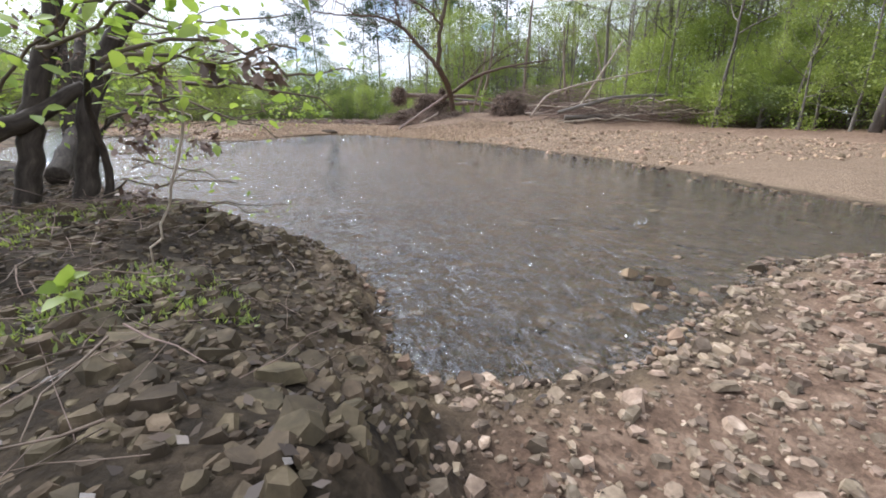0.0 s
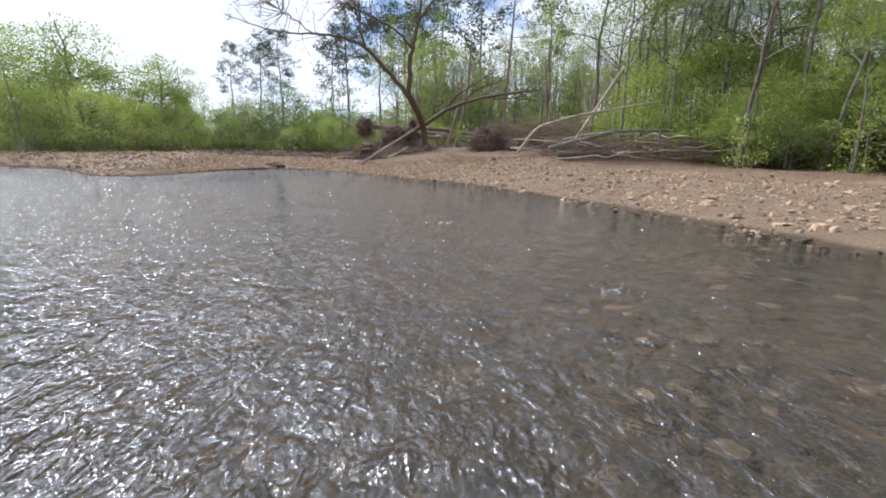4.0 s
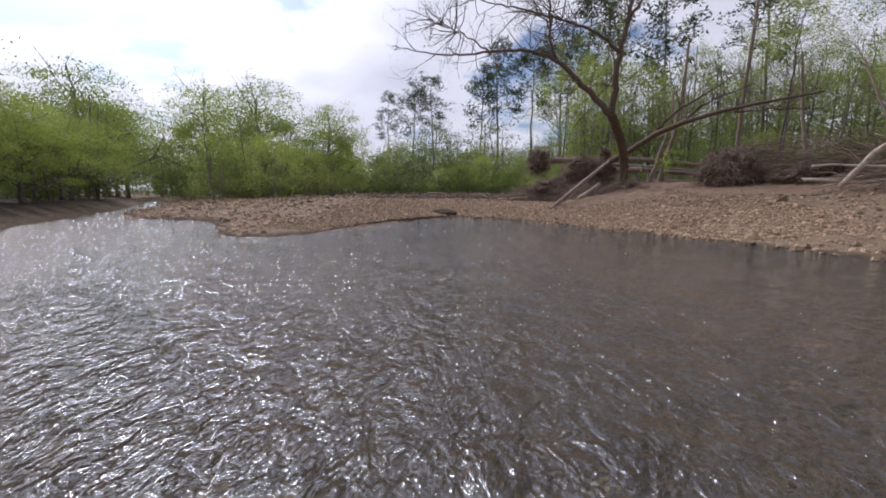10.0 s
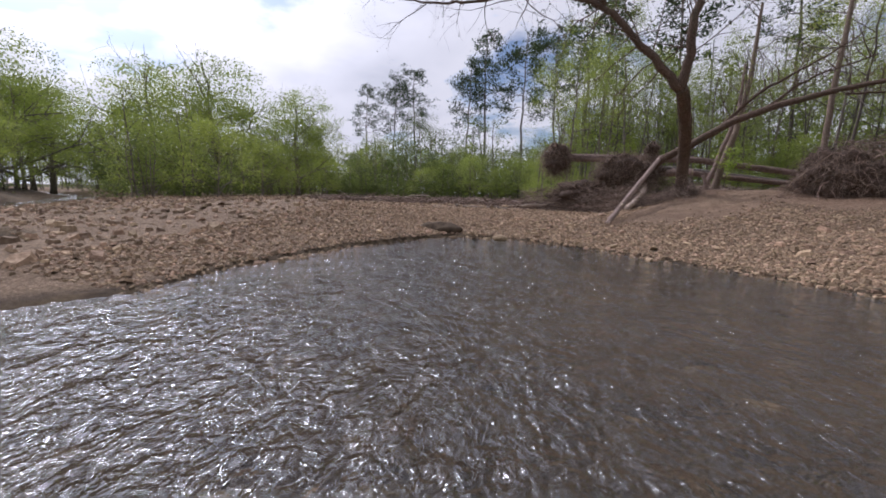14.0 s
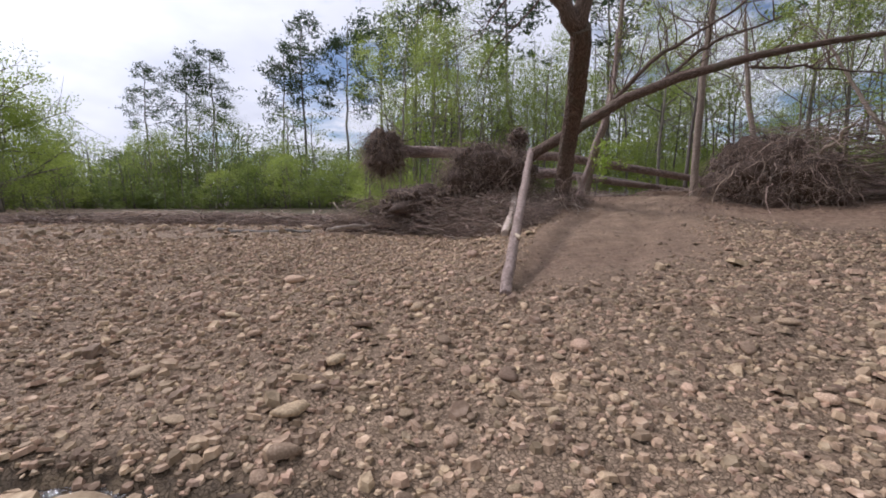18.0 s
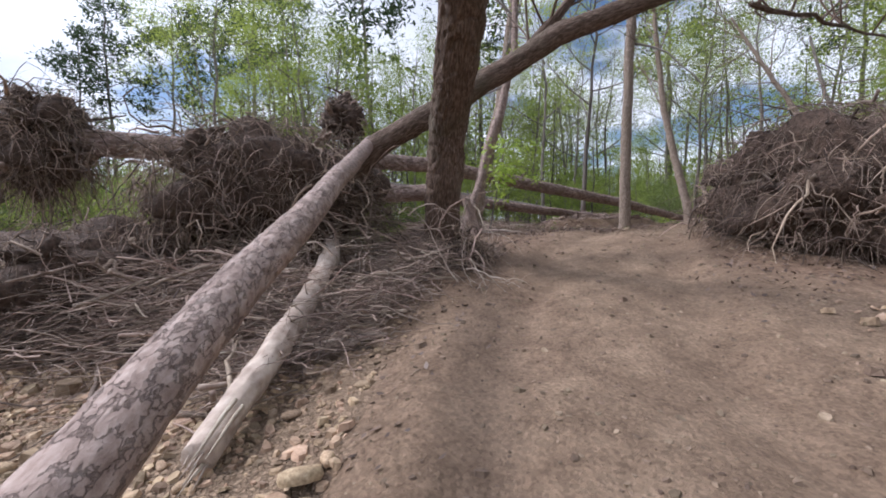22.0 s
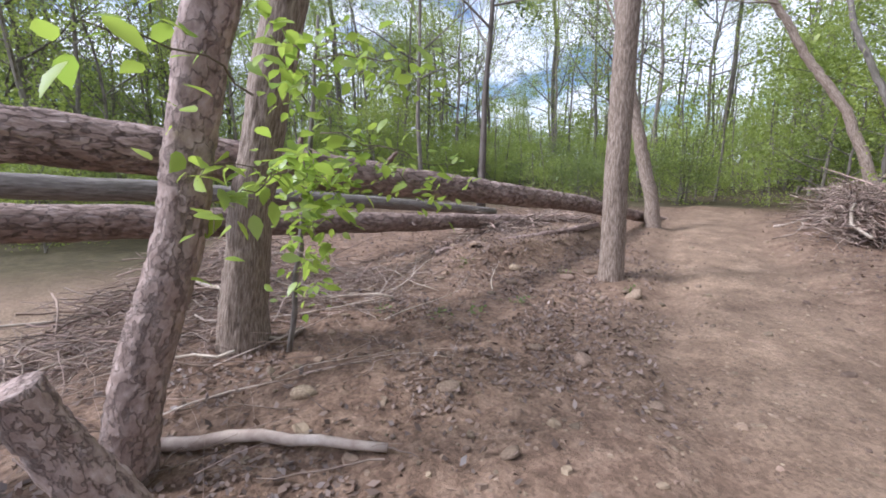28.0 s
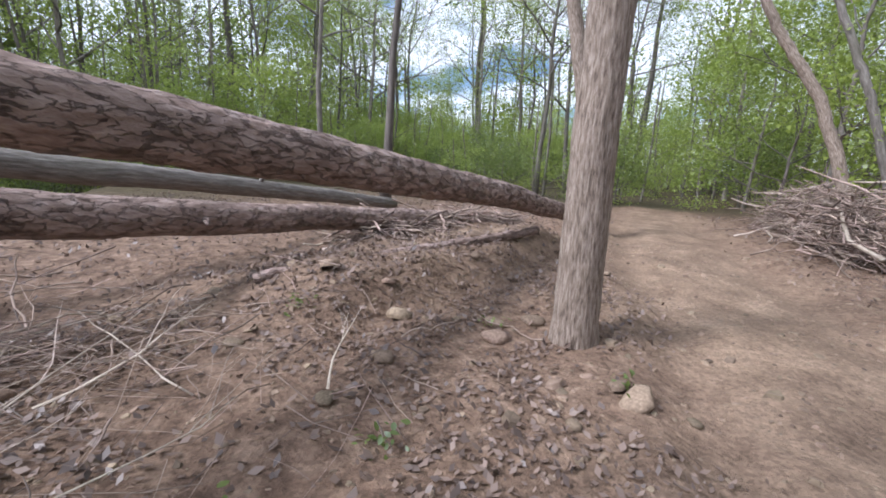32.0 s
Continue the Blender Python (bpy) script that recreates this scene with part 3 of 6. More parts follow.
# ---- ground, water ----
def spaced(lo, hi, step, reach, growth):
    inner = np.arange(lo, hi + 1e-6, step)
    out, s = [], step
    v = 0.0
    while v < reach:
        s *= growth
        v += s
        out.append(v)
    out = np.array(out)
    return np.concatenate([lo - out[::-1], inner, hi + out])


gx, gy = spaced(-13, 20, 0.15, 2200, 1.1), spaced(-14, 44, 0.15, 2200, 1.1)
GX, GY = np.meshgrid(gx, gy)
GZ = height(GX, GY)
nx, ny = len(gx), len(gy)
ii = (np.arange(ny - 1)[:, None] * nx + np.arange(nx - 1)).ravel()
ground_mesh = fast_mesh("ground", np.stack([GX, GY, GZ], -1).reshape(-1, 3), np.stack([ii, ii + 1, ii + 1 + nx, ii + nx], 1))


def z_at(x, y):
    """The ground's height at one place, from the grid."""
    i = min(max(int(np.searchsorted(gx, x)) - 1, 0), nx - 2)
    j = min(max(int(np.searchsorted(gy, y)) - 1, 0), ny - 2)
    u, v = (x - gx[i]) / (gx[i + 1] - gx[i]), (y - gy[j]) / (gy[j + 1] - gy[j])
    return float((GZ[j, i] * (1 - u) + GZ[j, i + 1] * u) * (1 - v) + (GZ[j + 1, i] * (1 - u) + GZ[j + 1, i + 1] * u) * v)


def soil_share(x, y):
    """0 on bare gravel, 1 on woodland soil."""
    d = shore_distance(x, y)
    across = (x + 3.0) * 0.88 - (y - 27.0) * 0.48
    wood = ramp(d + 1.5 * fbm(x, y, 3.0, 3, 31), 9.5, 14)
    wood = wood + (ramp(d, 24, 36) - wood) * ramp(-across, -0.2, 1.6)
    mound = np.exp(-((trail_distance(x, y) / np.where(across > 0.2, 2.6, 1.3)) ** 2)) * ramp(y, 26.0, 28.5) * (y > 20)
    return np.where(start_side(x, y), ramp(d, 0.0, 0.4), np.maximum(wood, 0.9 * mound))


def mask(name, values):
    at = ground_mesh.attributes.new(name, "FLOAT", "POINT")
    at.data.foreach_set("value", np.clip(values, 0, 1).astype(np.float32).ravel())


SD = shore_distance(GX, GY)
mask("soil", soil_share(GX, GY))
sandy = np.exp(-((((GX - 11.3) / 2.6) ** 2 + ((GY - 39.9 - 0.12 * (11.3 - GX)) / 1.0) ** 2) + 0.7 * fbm(GX, GY, 0.9, 3, 93)))
mask("track", np.maximum(np.exp(-(((trail_distance(GX, GY) + 0.5 * fbm(GX, GY, 1.1, 3, 91)) / 1.3) ** 2)) * ramp(GY, 27, 31), sandy))
# left bank only: dark mud with the tree shade painted in
mask("shaded_mud", start_side(GX, GY) * ramp(SD, 0.0, 0.3) * (1 - 0.85 * ramp(GX, 0.1, 0.5) * ramp(-GX, -9, -6)))
mask("wet", ramp(-SD, -0.5, -0.05))
mask("green", ramp(SD + 4 * fbm(GX, GY, 6, 3, 41), 26, 36) * (trail_distance(GX, GY) > 2.0))


def ground_material():
    m = bpy.data.materials.new("ground")
    m.use_nodes = True
    n, l = m.node_tree.nodes, m.node_tree.links
    b = n["Principled BSDF"]
    co = n.new("ShaderNodeTexCoord")

    def noise_ramp(scale, stops, detail=6):
        no = n.new("ShaderNodeTexNoise")
        no.inputs["Scale"].default_value, no.inputs["Detail"].default_value = scale, detail
        no.inputs["Roughness"].default_value = 0.65
        l.new(co.outputs["Object"], no.inputs["Vector"])
        rp = n.new("ShaderNodeValToRGB")
        while len(rp.color_ramp.elements) < len(stops):
            rp.color_ramp.elements.new(0.5)
        for k, (p, c) in enumerate(stops):
            rp.color_ramp.elements[k].position, rp.color_ramp.elements[k].color = p, (*c, 1)
        l.new(no.outputs["Fac"], rp.inputs[0])
        return no.outputs["Fac"], rp.outputs[0]

    def blend(fac, a, bb):
        mx = n.new("ShaderNodeMix")
        mx.data_type = "RGBA"
        l.new(fac, mx.inputs["Factor"])
        l.new(a, mx.inputs["A"])
        l.new(bb, mx.inputs["B"])
        return mx.outputs["Result"]

    def attr(name):
        a = n.new("ShaderNodeAttribute")
        a.attribute_name = name
        return a.outputs["Fac"]

    # gravel: cells of many tints, darker between
    vo = n.new("ShaderNodeTexVoronoi")
    vo.inputs["Scale"].default_value = 30
    l.new(co.outputs["Object"], vo.inputs["Vector"])
    vd = n.new("ShaderNodeTexVoronoi")
    vd.feature, vd.inputs["Scale"].default_value = "DISTANCE_TO_EDGE", 30
    l.new(co.outputs["Object"], vd.inputs["Vector"])
    bw = n.new("ShaderNodeRGBToBW")
    l.new(vo.outputs["Color"], bw.inputs[0])
    gr = n.new("ShaderNodeValToRGB")
    gr.color_ramp.elements[0].position, gr.color_ramp.elements[0].color = 0.2, (0.175, 0.12, 0.077, 1)
    gr.color_ramp.elements[1].position, gr.color_ramp.elements[1].color = 0.8, (0.41, 0.30, 0.20, 1)
    l.new(bw.outputs[0], gr.inputs[0])
    edge = n.new("ShaderNodeMapRange")
    edge.inputs["From Max"].default_value, edge.inputs["To Min"].default_value = 0.12, 0.6
    l.new(vd.outputs["Distance"], edge.inputs["Value"])
    gm = n.new("ShaderNodeMix")
    gm.data_type, gm.blend_type = "RGBA", "MULTIPLY"
    gm.inputs["Factor"].default_value = 1
    l.new(gr.outputs[0], gm.inputs["A"])
    l.new(edge.outputs[0], gm.inputs["B"])
    _, tint = noise_ramp(0.35, [(0.35, (0.25, 0.172, 0.112)), (0.65, (0.40, 0.29, 0.195))], 4)
    half = n.new("ShaderNodeValue")
    half.outputs[0].default_value = 0.35
    gravel = blend(half.outputs[0], gm.outputs["Result"], tint)
    fine, soil = noise_ramp(7, [(0.3, (0.085, 0.052, 0.035)), (0.5, (0.185, 0.12, 0.08)), (0.72, (0.31, 0.215, 0.15))], 10)
    _, dirt = noise_ramp(2.5, [(0.3, (0.14, 0.094, 0.062)), (0.5, (0.225, 0.155, 0.103)), (0.7, (0.33, 0.235, 0.158))], 9)
    _, moss = noise_ramp(3.0, [(0.3, (0.05, 0.038, 0.022)), (0.55, (0.085, 0.07, 0.035)), (0.8, (0.15, 0.11, 0.07))], 8)
    _, bed = noise_ramp(4.0, [(0.3, (0.05, 0.037, 0.024)), (0.5, (0.11, 0.08, 0.05)), (0.75, (0.20, 0.15, 0.085))], 8)
    c = blend(attr("soil"), gravel, soil)
    # wet mud and moss tones, darkened further to stand for shade on the bank
    _, shaded_mud = noise_ramp(5.5, [(0.3, (0.016, 0.012, 0.008)), (0.5, (0.045, 0.033, 0.02)), (0.7, (0.095, 0.07, 0.045)), (0.85, (0.07, 0.075, 0.025))], 10)
    c = blend(attr("shaded_mud"), c, shaded_mud)
    c = blend(attr("track"), c, dirt)
    grit = n.new("ShaderNodeTexVoronoi")
    grit.inputs["Scale"].default_value = 46
    l.new(co.outputs["Object"], grit.inputs["Vector"])
    gb = n.new("ShaderNodeRGBToBW")
    l.new(grit.outputs["Color"], gb.inputs[0])
    gmr = n.new("ShaderNodeMapRange")
    gmr.inputs["To Min"].default_value, gmr.inputs["To Max"].default_value = 0.55, 1.3
    l.new(gb.outputs[0], gmr.inputs["Value"])
    gmul = n.new("ShaderNodeMix")
    gmul.data_type, gmul.blend_type = "RGBA", "MULTIPLY"
    gmul.inputs["Factor"].default_value = 0.75
    l.new(c, gmul.inputs["A"])
    l.new(gmr.outputs[0], gmul.inputs["B"])
    c = gmul.outputs["Result"]
    c = blend(attr("green"), c, moss)
    c = blend(attr("wet"), c, bed)
    l.new(c, b.inputs["Base Color"])
    b.inputs["Roughness"].default_value, b.inputs["Specular IOR Level"].default_value = 0.9, 0.2
    bare_share = n.new("ShaderNodeMath")
    bare_share.operation, bare_share.inputs[0].default_value = "SUBTRACT", 0.6
    l.new(attr("soil"), bare_share.inputs[1])
    bare_share.use_clamp = True
    hs = n.new("ShaderNodeMath")
    hs.operation = "MULTIPLY_ADD"
    l.new(bare_share.outputs[0], hs.inputs[1])
    l.new(edge.outputs[0], hs.inputs[0])
    l.new(fine, hs.inputs[2])
    bp = n.new("ShaderNodeBump")
    bp.inputs["Strength"].default_value, bp.inputs["Distance"].default_value = 1.0, 0.06
    l.new(hs.outputs[0], bp.inputs["Height"])
    l.new(bp.outputs[0], b.inputs["Normal"])
    return m


ground = part("ground", ground_mesh, ground_material())
tagged(ground, "tan gravel bar, brown river bank and woodland soil", "ground", kind="structure")


def water_material():
    m = bpy.data.materials.new("river_water")
    m.use_nodes = True
    n, l = m.node_tree.nodes, m.node_tree.links
    b = n["Principled BSDF"]
    b.inputs["Base Color"].default_value = (0.39, 0.40, 0.40, 1)
    b.inputs["Roughness"].default_value, b.inputs["IOR"].default_value = 0.03, 1.56
    b.inputs["Transmission Weight"].default_value = 0.975
    co = n.new("ShaderNodeTexCoord")
    mp = n.new("ShaderNodeMapping")
    mp.inputs["Rotation"].default_value = (0, 0, radians(35))
    mp.inputs["Scale"].default_value = (1.0, 0.7, 1)
    l.new(co.outputs["Object"], mp.inputs[0])
    hs = None
    for scale, gain, det in ((0.8, 0.55, 1.0), (2.6, 0.62, 2.0), (7.5, 0.42, 2.0), (21.0, 0.16, 2.0)):
        no = n.new("ShaderNodeTexNoise")
        no.inputs["Scale"].default_value, no.inputs["Detail"].default_value = scale, det
        no.inputs["Distortion"].default_value = 0.6
        l.new(mp.outputs[0], no.inputs["Vector"])
        k = n.new("ShaderNodeMath")
        k.operation, k.inputs[1].default_value = "MULTIPLY_ADD", gain
        l.new(no.outputs["Fac"], k.inputs[0])
        if hs:
            l.new(hs, k.inputs[2])
        else:
            k.inputs[2].default_value = 0
        hs = k.outputs[0]
    bp = n.new("ShaderNodeBump")
    bp.inputs["Strength"].default_value, bp.inputs["Distance"].default_value = 1.0, 0.17
    l.new(hs, bp.inputs["Height"])
    l.new(bp.outputs[0], b.inputs["Normal"])
    return m


wx, wy = np.meshgrid(np.linspace(-140, 220, 31), np.linspace(-110, 80, 21))
wi = (np.arange(20)[:, None] * 31 + np.arange(30)).ravel()
water = part("water", fast_mesh("water", np.stack([wx, wy, 0 * wx], -1).reshape(-1, 3), np.stack([wi, wi + 1, wi + 32, wi + 31], 1)), water_material())
water.visible_shadow = False
tagged(water, "shallow rippled clear river water over stones", "water", kind="structure")


# ---- woodland ----
def hash_points(n, box, seed):
    rng = np.random.RandomState(seed)
    return np.stack([rng.uniform(box[0], box[1], n), rng.uniform(box[2], box[3], n)], 1), rng


PROTOS = [
    make_tree("tree", "tall slender tree in thin spring leaf", 19, 0.15, 11, LEAF_SPRING, 0.17, 5, limbs=12, first=0.35),
    make_tree("tree", "tall slender tree in thin spring leaf", 22, 0.18, 12, LEAF_MID, 0.18, 4, limbs=13, first=0.4),
    make_tree("tree", "grey tree with bare upright limbs and few leaves", 20, 0.16, 13, LEAF_SPRING, 0.14, 2, limbs=13, first=0.35, limb_len=0.36),
    make_tree("tree", "leaning grey tree with bare crooked limbs", 17, 0.14, 14, LEAF_SPRING, 0.15, 3, limbs=10, first=0.3, lean=(0.16, 0.05), limb_len=0.38),
    make_tree("tree", "spreading tree in pale green spring leaf", 16, 0.26, 15, LEAF_SPRING, 0.2, 5, limbs=13, first=0.2, limb_len=0.45, spread=1.0),
    make_tree("tree", "slim young tree in bright green leaf", 11, 0.09, 16, LEAF_SPRING, 0.16, 5, limbs=11, first=0.2, limb_len=0.28),
]
SHRUBS = [
    make_tree("shrub", "bright green understorey shrub", 4.2, 0.05, 21, LEAF_SPRING, 0.13, 9, limbs=15, first=0.06, limb_len=0.5, depth=1, category="shrub", group="understorey"),
    make_tree("shrub", "low mid-green understorey shrub", 3.0, 0.04, 22, LEAF_MID, 0.13, 9, limbs=14, first=0.05, limb_len=0.55, depth=1, category="shrub", group="understorey"),
]
PINES = [make_pine("pine", 27, 0.26, 31), make_pine("pine", 24, 0.22, 32)]
placed = {}


def plant(kind, x, y, scale, turn, dz=0.0):
    m = Matrix.LocRotScale((x, y, z_at(x, y) + dz), Euler((0, 0, turn)), (scale, scale, scale))
    if kind not in placed:
        placed[kind] = True
        kind.matrix_basis = m
        return kind
    return copy_thing(kind, m)


def open_ground(x, y):
    """Places kept free of trees: water, gravel, the track and the heaps beside it."""
    d, home = shore_distance(x, y), start_side(x, y)
    free = (d < 1.5) | (home & (x > -12) & (x < 9) & (y > -30))
    free |= ~home & (trail_distance(x, y) < 2.6)
    free |= ~home & (x > -31) & (x < 1) & (y < 52)
    free |= home & (x > -24) & (y > 0) & (d < 3)
    free |= ~home & (x >= -3) & (x < 14) & (y < 56)
    free |= ~home & (x >= 12) & (d < 14)
    return free


TREE_SITES = [  # how many, the box x0 x1 y0 y1, least spacing, seed, which kinds, least and most size
    (38, (-2, 50, 44, 76), 3.2, 1, (0, 1, 2, 0, 3, 5, 2), 0.8, 1.15),
    (14, (14, 46, 28, 46), 3.6, 8, (2, 3, 5, 2, 0), 0.7, 1.0),
    (18, (15, 33, 23, 32), 2.2, 21, (0, 2, 1, 2, 3), 0.8, 1.1),
    (40, (15, 46, -6, 34), 3.0, 2, (0, 1, 2, 3, 4, 5), 0.75, 1.1),
    (20, (-60, 4, 80, 100), 3.6, 3, (0, 1, 1, 2, 4, 5, 0), 0.45, 0.65),
    (8, (-90, -44, 44, 80), 5.0, 4, (4, 4, 5), 0.5, 0.75),
    (8, (-80, -32, -20, 24), 4.0, 5, (4, 5, 4), 0.5, 0.75),
    (6, (-30, 40, -60, -26), 6.0, 6, (0, 4, 1), 0.8, 1.1),
]
taken = []
for count, box, gap, seed, kinds, least, most in TREE_SITES:
    pts, rng = hash_points(count * 9, box, seed)
    pts, made = pts[~open_ground(pts[:, 0], pts[:, 1])], 0
    for x, y in pts:
        if made >= count:
            break
        if any((x - a) ** 2 + (y - b) ** 2 < gap * gap for a, b in taken):
            continue
        taken.append((x, y))
        plant(PROTOS[kinds[rng.randint(len(kinds))]], x, y, rng.uniform(least, most), rng.uniform(0, 6.28))
        made += 1
SHRUB_SITES = [(30, (4, 50, 52, 68), 2.2, 11, 0.7, 1.3), (16, (22, 48, 34, 54), 2.4, 16, 0.7, 1.2), (24, (20, 42, 0, 30), 2.2, 12, 0.8, 1.6),
               (24, (-62, 6, 74, 86), 2.4, 13, 0.8, 1.5), (24, (-64, -32, 30, 66), 3.0, 14, 0.9, 1.7), (14, (-60, -28, -14, 22), 3, 15, 0.9, 1.6)]
for count, box, gap, seed, least, most in SHRUB_SITES:
    pts, rng = hash_points(count * 8, box, seed)
    pts = pts[~open_ground(pts[:, 0], pts[:, 1])]
    made, near = 0, []
    for x, y in pts:
        if made >= count:
            break
        if any((x - a) ** 2 + (y - b) ** 2 < gap * gap for a, b in near):
            continue
        near.append((x, y))
        plant(SHRUBS[rng.randint(2)], x, y, rng.uniform(least, most), rng.uniform(0, 6.28))
        made += 1
for x, y, size in ((17.5, 25.5, 1.3), (20, 25, 1.5), (22.5, 24.5, 1.7), (25, 23, 1.6), (27.5, 21, 1.5), (24, 27, 1.9), (29, 18, 1.3)):
    plant(SHRUBS[0], x, y, size, x * 1.7)


def make_dome(tall, wide, seed, leaf, leaf_size, clumps, per):
    """A broad tree whose crown is a heap of leafy clumps with gaps."""
    root = make_tree("tree", "broad domed tree in fresh green leaf on the river bank", tall, 0.32, seed, leaf, leaf_size, 0, limbs=16, first=0.1, limb_len=0.5, spread=1.0, depth=1)
    rng = np.random.RandomState(seed)
    d = rng.normal(0, 1, (clumps, 3))
    d[:, 2] = np.abs(d[:, 2]) * 1.1 - 0.25
    d /= np.linalg.norm(d, axis=1)[:, None]
    c = d * rng.uniform(0.45, 1.0, (clumps, 1)) * np.array([wide, wide, tall * 0.62]) + np.array([0, 0, tall * 0.34])
    c[:, 2] = np.maximum(c[:, 2], 1.0)
    off = rng.normal(0, 1, (clumps, per, 3))
    off *= (rng.uniform(0.4, 1.0, (clumps, per)) / np.linalg.norm(off, axis=2))[..., None] * rng.uniform(0.09, 0.2, (clumps, 1, 1)) * wide * 2
    crown = Shape()
    crown.sprigs((c[:, None] + off * np.array([1, 1, 0.5])).reshape(-1, 3), leaf_size, rng, 0.8)
    part("crown", crown, leaf, root)
    return root


DOME = make_dome(15.5, 6.5, 41, LEAF_SPRING, 0.165, 110, 190)
for x, y, size, turn in ((-46, 63, 1.25, 0.4), (-57, 64, 1.0, 2.2), (-64, 50, 1.0, 1.0), (-40, 5, 0.85, 3.0), (-49, 7, 1.1, 4.0), (-37, 68, 0.8, 5.1), (-62, 22, 1.0, 2.0), (-34, -3, 0.8, 1.0),
                         (-31.5, 19.5, 0.38, 0.3), (-35.5, 24.5, 0.38, 1.9), (-30, 13, 0.4, 3.3), (-41, 30, 0.36, 4.4), (-29.8, 17.2, 0.34, 2.2), (-33.6, 22.6, 0.36, 0.9), (-37.2, 28.0, 0.36, 3.7), (-43.5, 34.8, 0.4, 5.6), (-68, 55, 0.7, 1.2), (-73, 63, 0.9, 2.5), (-82, 67, 1.0, 3.9), (-38, 18, 0.5, 5.2), (-27, 6, 0.45, 2.7),
                         (19.5, 19.0, 0.24, 0.3), (21.8, 17.8, 0.28, 1.7), (24.2, 16.2, 0.28, 2.9), (22.8, 20.8, 0.32, 4.1), (26.6, 14.2, 0.3, 5.3), (25.6, 19.0, 0.34, 0.8)):
    plant(DOME, x, y, size, turn)
plant(PROTOS[3], -41, 72, 0.8, 1.1)
for x, y, s, k in ((-32, 118, 1.15, 0), (-19, 113, 1.3, 1), (-14, 112, 1.2, 0), (-38, 116, 0.95, 1), (-46, 120, 0.9, 0), (-6, 108, 1.15, 1), (1, 100, 1.1, 1), (8, 92, 1.2, 0), (14, 70, 1.0, 1),
                   (24, 66, 0.9, 0), (40, 56, 0.9, 1), (46, 44, 0.85, 0), (34, 22, 0.8, 1), (42, 14, 0.8, 0), (3, 78, 1.0, 0)):
    plant(PINES[k], x, y, s, x)


def far_woods(name, label, count, box, seed, leaf, tall, clumps, leaf_size, keep, wide=0.2, low=0.3, per=13):
    """Distant trees and thickets as one mass: stems in one mesh, clumped foliage in another."""
    rng = np.random.RandomState(seed)
    x, y = rng.uniform(box[0], box[1], count), rng.uniform(box[2], box[3], count)
    ok = keep(x, y)
    x, y = x[ok], y[ok]
    z = height(x, y)
    stems, leaves_at = Shape(), []
    for k in range(len(x)):
        h = tall * (rng.uniform(0.35, 1.0) ** 1.3 * 1.7 if wide > 0.3 else rng.uniform(0.6, 1.15))
        base = np.array([x[k], y[k], z[k] - 0.2])
        top = base + np.array([rng.normal(0, 0.05) * h, rng.normal(0, 0.05) * h, h * 0.95])
        stems.tube(bend(base, top, 5, 0.015 * h, rng), np.linspace(0.009, 0.002, 5) * h + 0.015, 4, cap=False)
        q = rng.uniform(low, 1.0, clumps)
        d = rng.normal(0, 1, (clumps, 3)) * np.array([1, 1, 0.3])
        d /= np.linalg.norm(d, axis=1)[:, None] + 1e-9
        girth = wide * h * np.sqrt(np.clip(1.08 - ((q - 0.5 * (1 + low)) / (0.56 * (1 - low))) ** 2, 0.03, 1)) * rng.uniform(0.3, 1.0, clumps)
        c = base + (top - base) * q[:, None] + d * girth[:, None]
        for i in range(0, clumps, 3):
            stems.tube([base + (top - base) * max(q[i] - 0.12, 0.1), c[i]], [0.003 * h, 0.001 * h], 3, cap=False)
        many = int(per * (2.3 if tall > 9 else 3.0))
        off = rng.normal(0, 0.55, (clumps, many, 3))
        leaves_at.append((c[:, None] + off * np.array([1, 1, 0.5]) * (wide * h * 0.40)).reshape(-1, 3))
    foliage = Shape()
    foliage.sprigs(np.vstack(leaves_at), leaf_size * 0.52, rng, slim=0.8)
    tagged(part("stems_" + name, stems, BARK_FAR), "grey stems of " + label, "woodland", kind="stuff")
    tagged(part("foliage_" + name, foliage, leaf), "green foliage of " + label, "woodland", kind="stuff")


def not_open(x, y):
    return ~open_ground(x, y)


far_woods("far_woods", "the distant woods beyond the gravel bar", 300, (-110, 14, 86, 150), 301, LEAF_MID, 13, 18, 0.55, not_open, 0.24, 0.15)
far_woods("far_woods", "the distant woods in pale spring leaf", 130, (-110, 12, 82, 120), 302, LEAF_SPRING, 10, 14, 0.45, not_open, 0.26, 0.15)
far_woods("far_thicket", "the dense thicket at the foot of the distant woods", 260, (-75, 10, 76, 96), 311, LEAF_MID, 5.5, 14, 0.36, not_open, 0.4, 0.05)
far_woods("deep_woods", "the deep woods beyond the track", 120, (4, 48, 72, 150), 303, LEAF_MID, 21, 22, 0.7, not_open, 0.19, 0.15)
far_woods("deep_woods", "the open woods beyond the track's end", 170, (33, 105, 28, 105), 314, LEAF_SPRING, 14, 20, 0.42, not_open, 0.22, 0.15, 15)
far_woods("deep_woods", "the deep woods across the river", 140, (36, 110, -60, 26), 304, LEAF_MID, 18, 20, 0.7, not_open, 0.2, 0.1)
far_woods("left_woods", "the woods on the far river bank", 240, (-180, -70, -60, 100), 305, LEAF_MID, 14, 16, 0.6, not_open, 0.26, 0.1)
far_woods("left_thicket", "the willow thicket along the river", 260, (-100, -36, 28, 78), 306, LEAF_MID, 6.5, 16, 0.32, not_open, 0.42, 0.05)
far_woods("bank_thicket", "the willow thicket along the near bank", 170, (-95, -26, -30, 26), 307, LEAF_MID, 6.5, 16, 0.3, not_open, 0.42, 0.05)
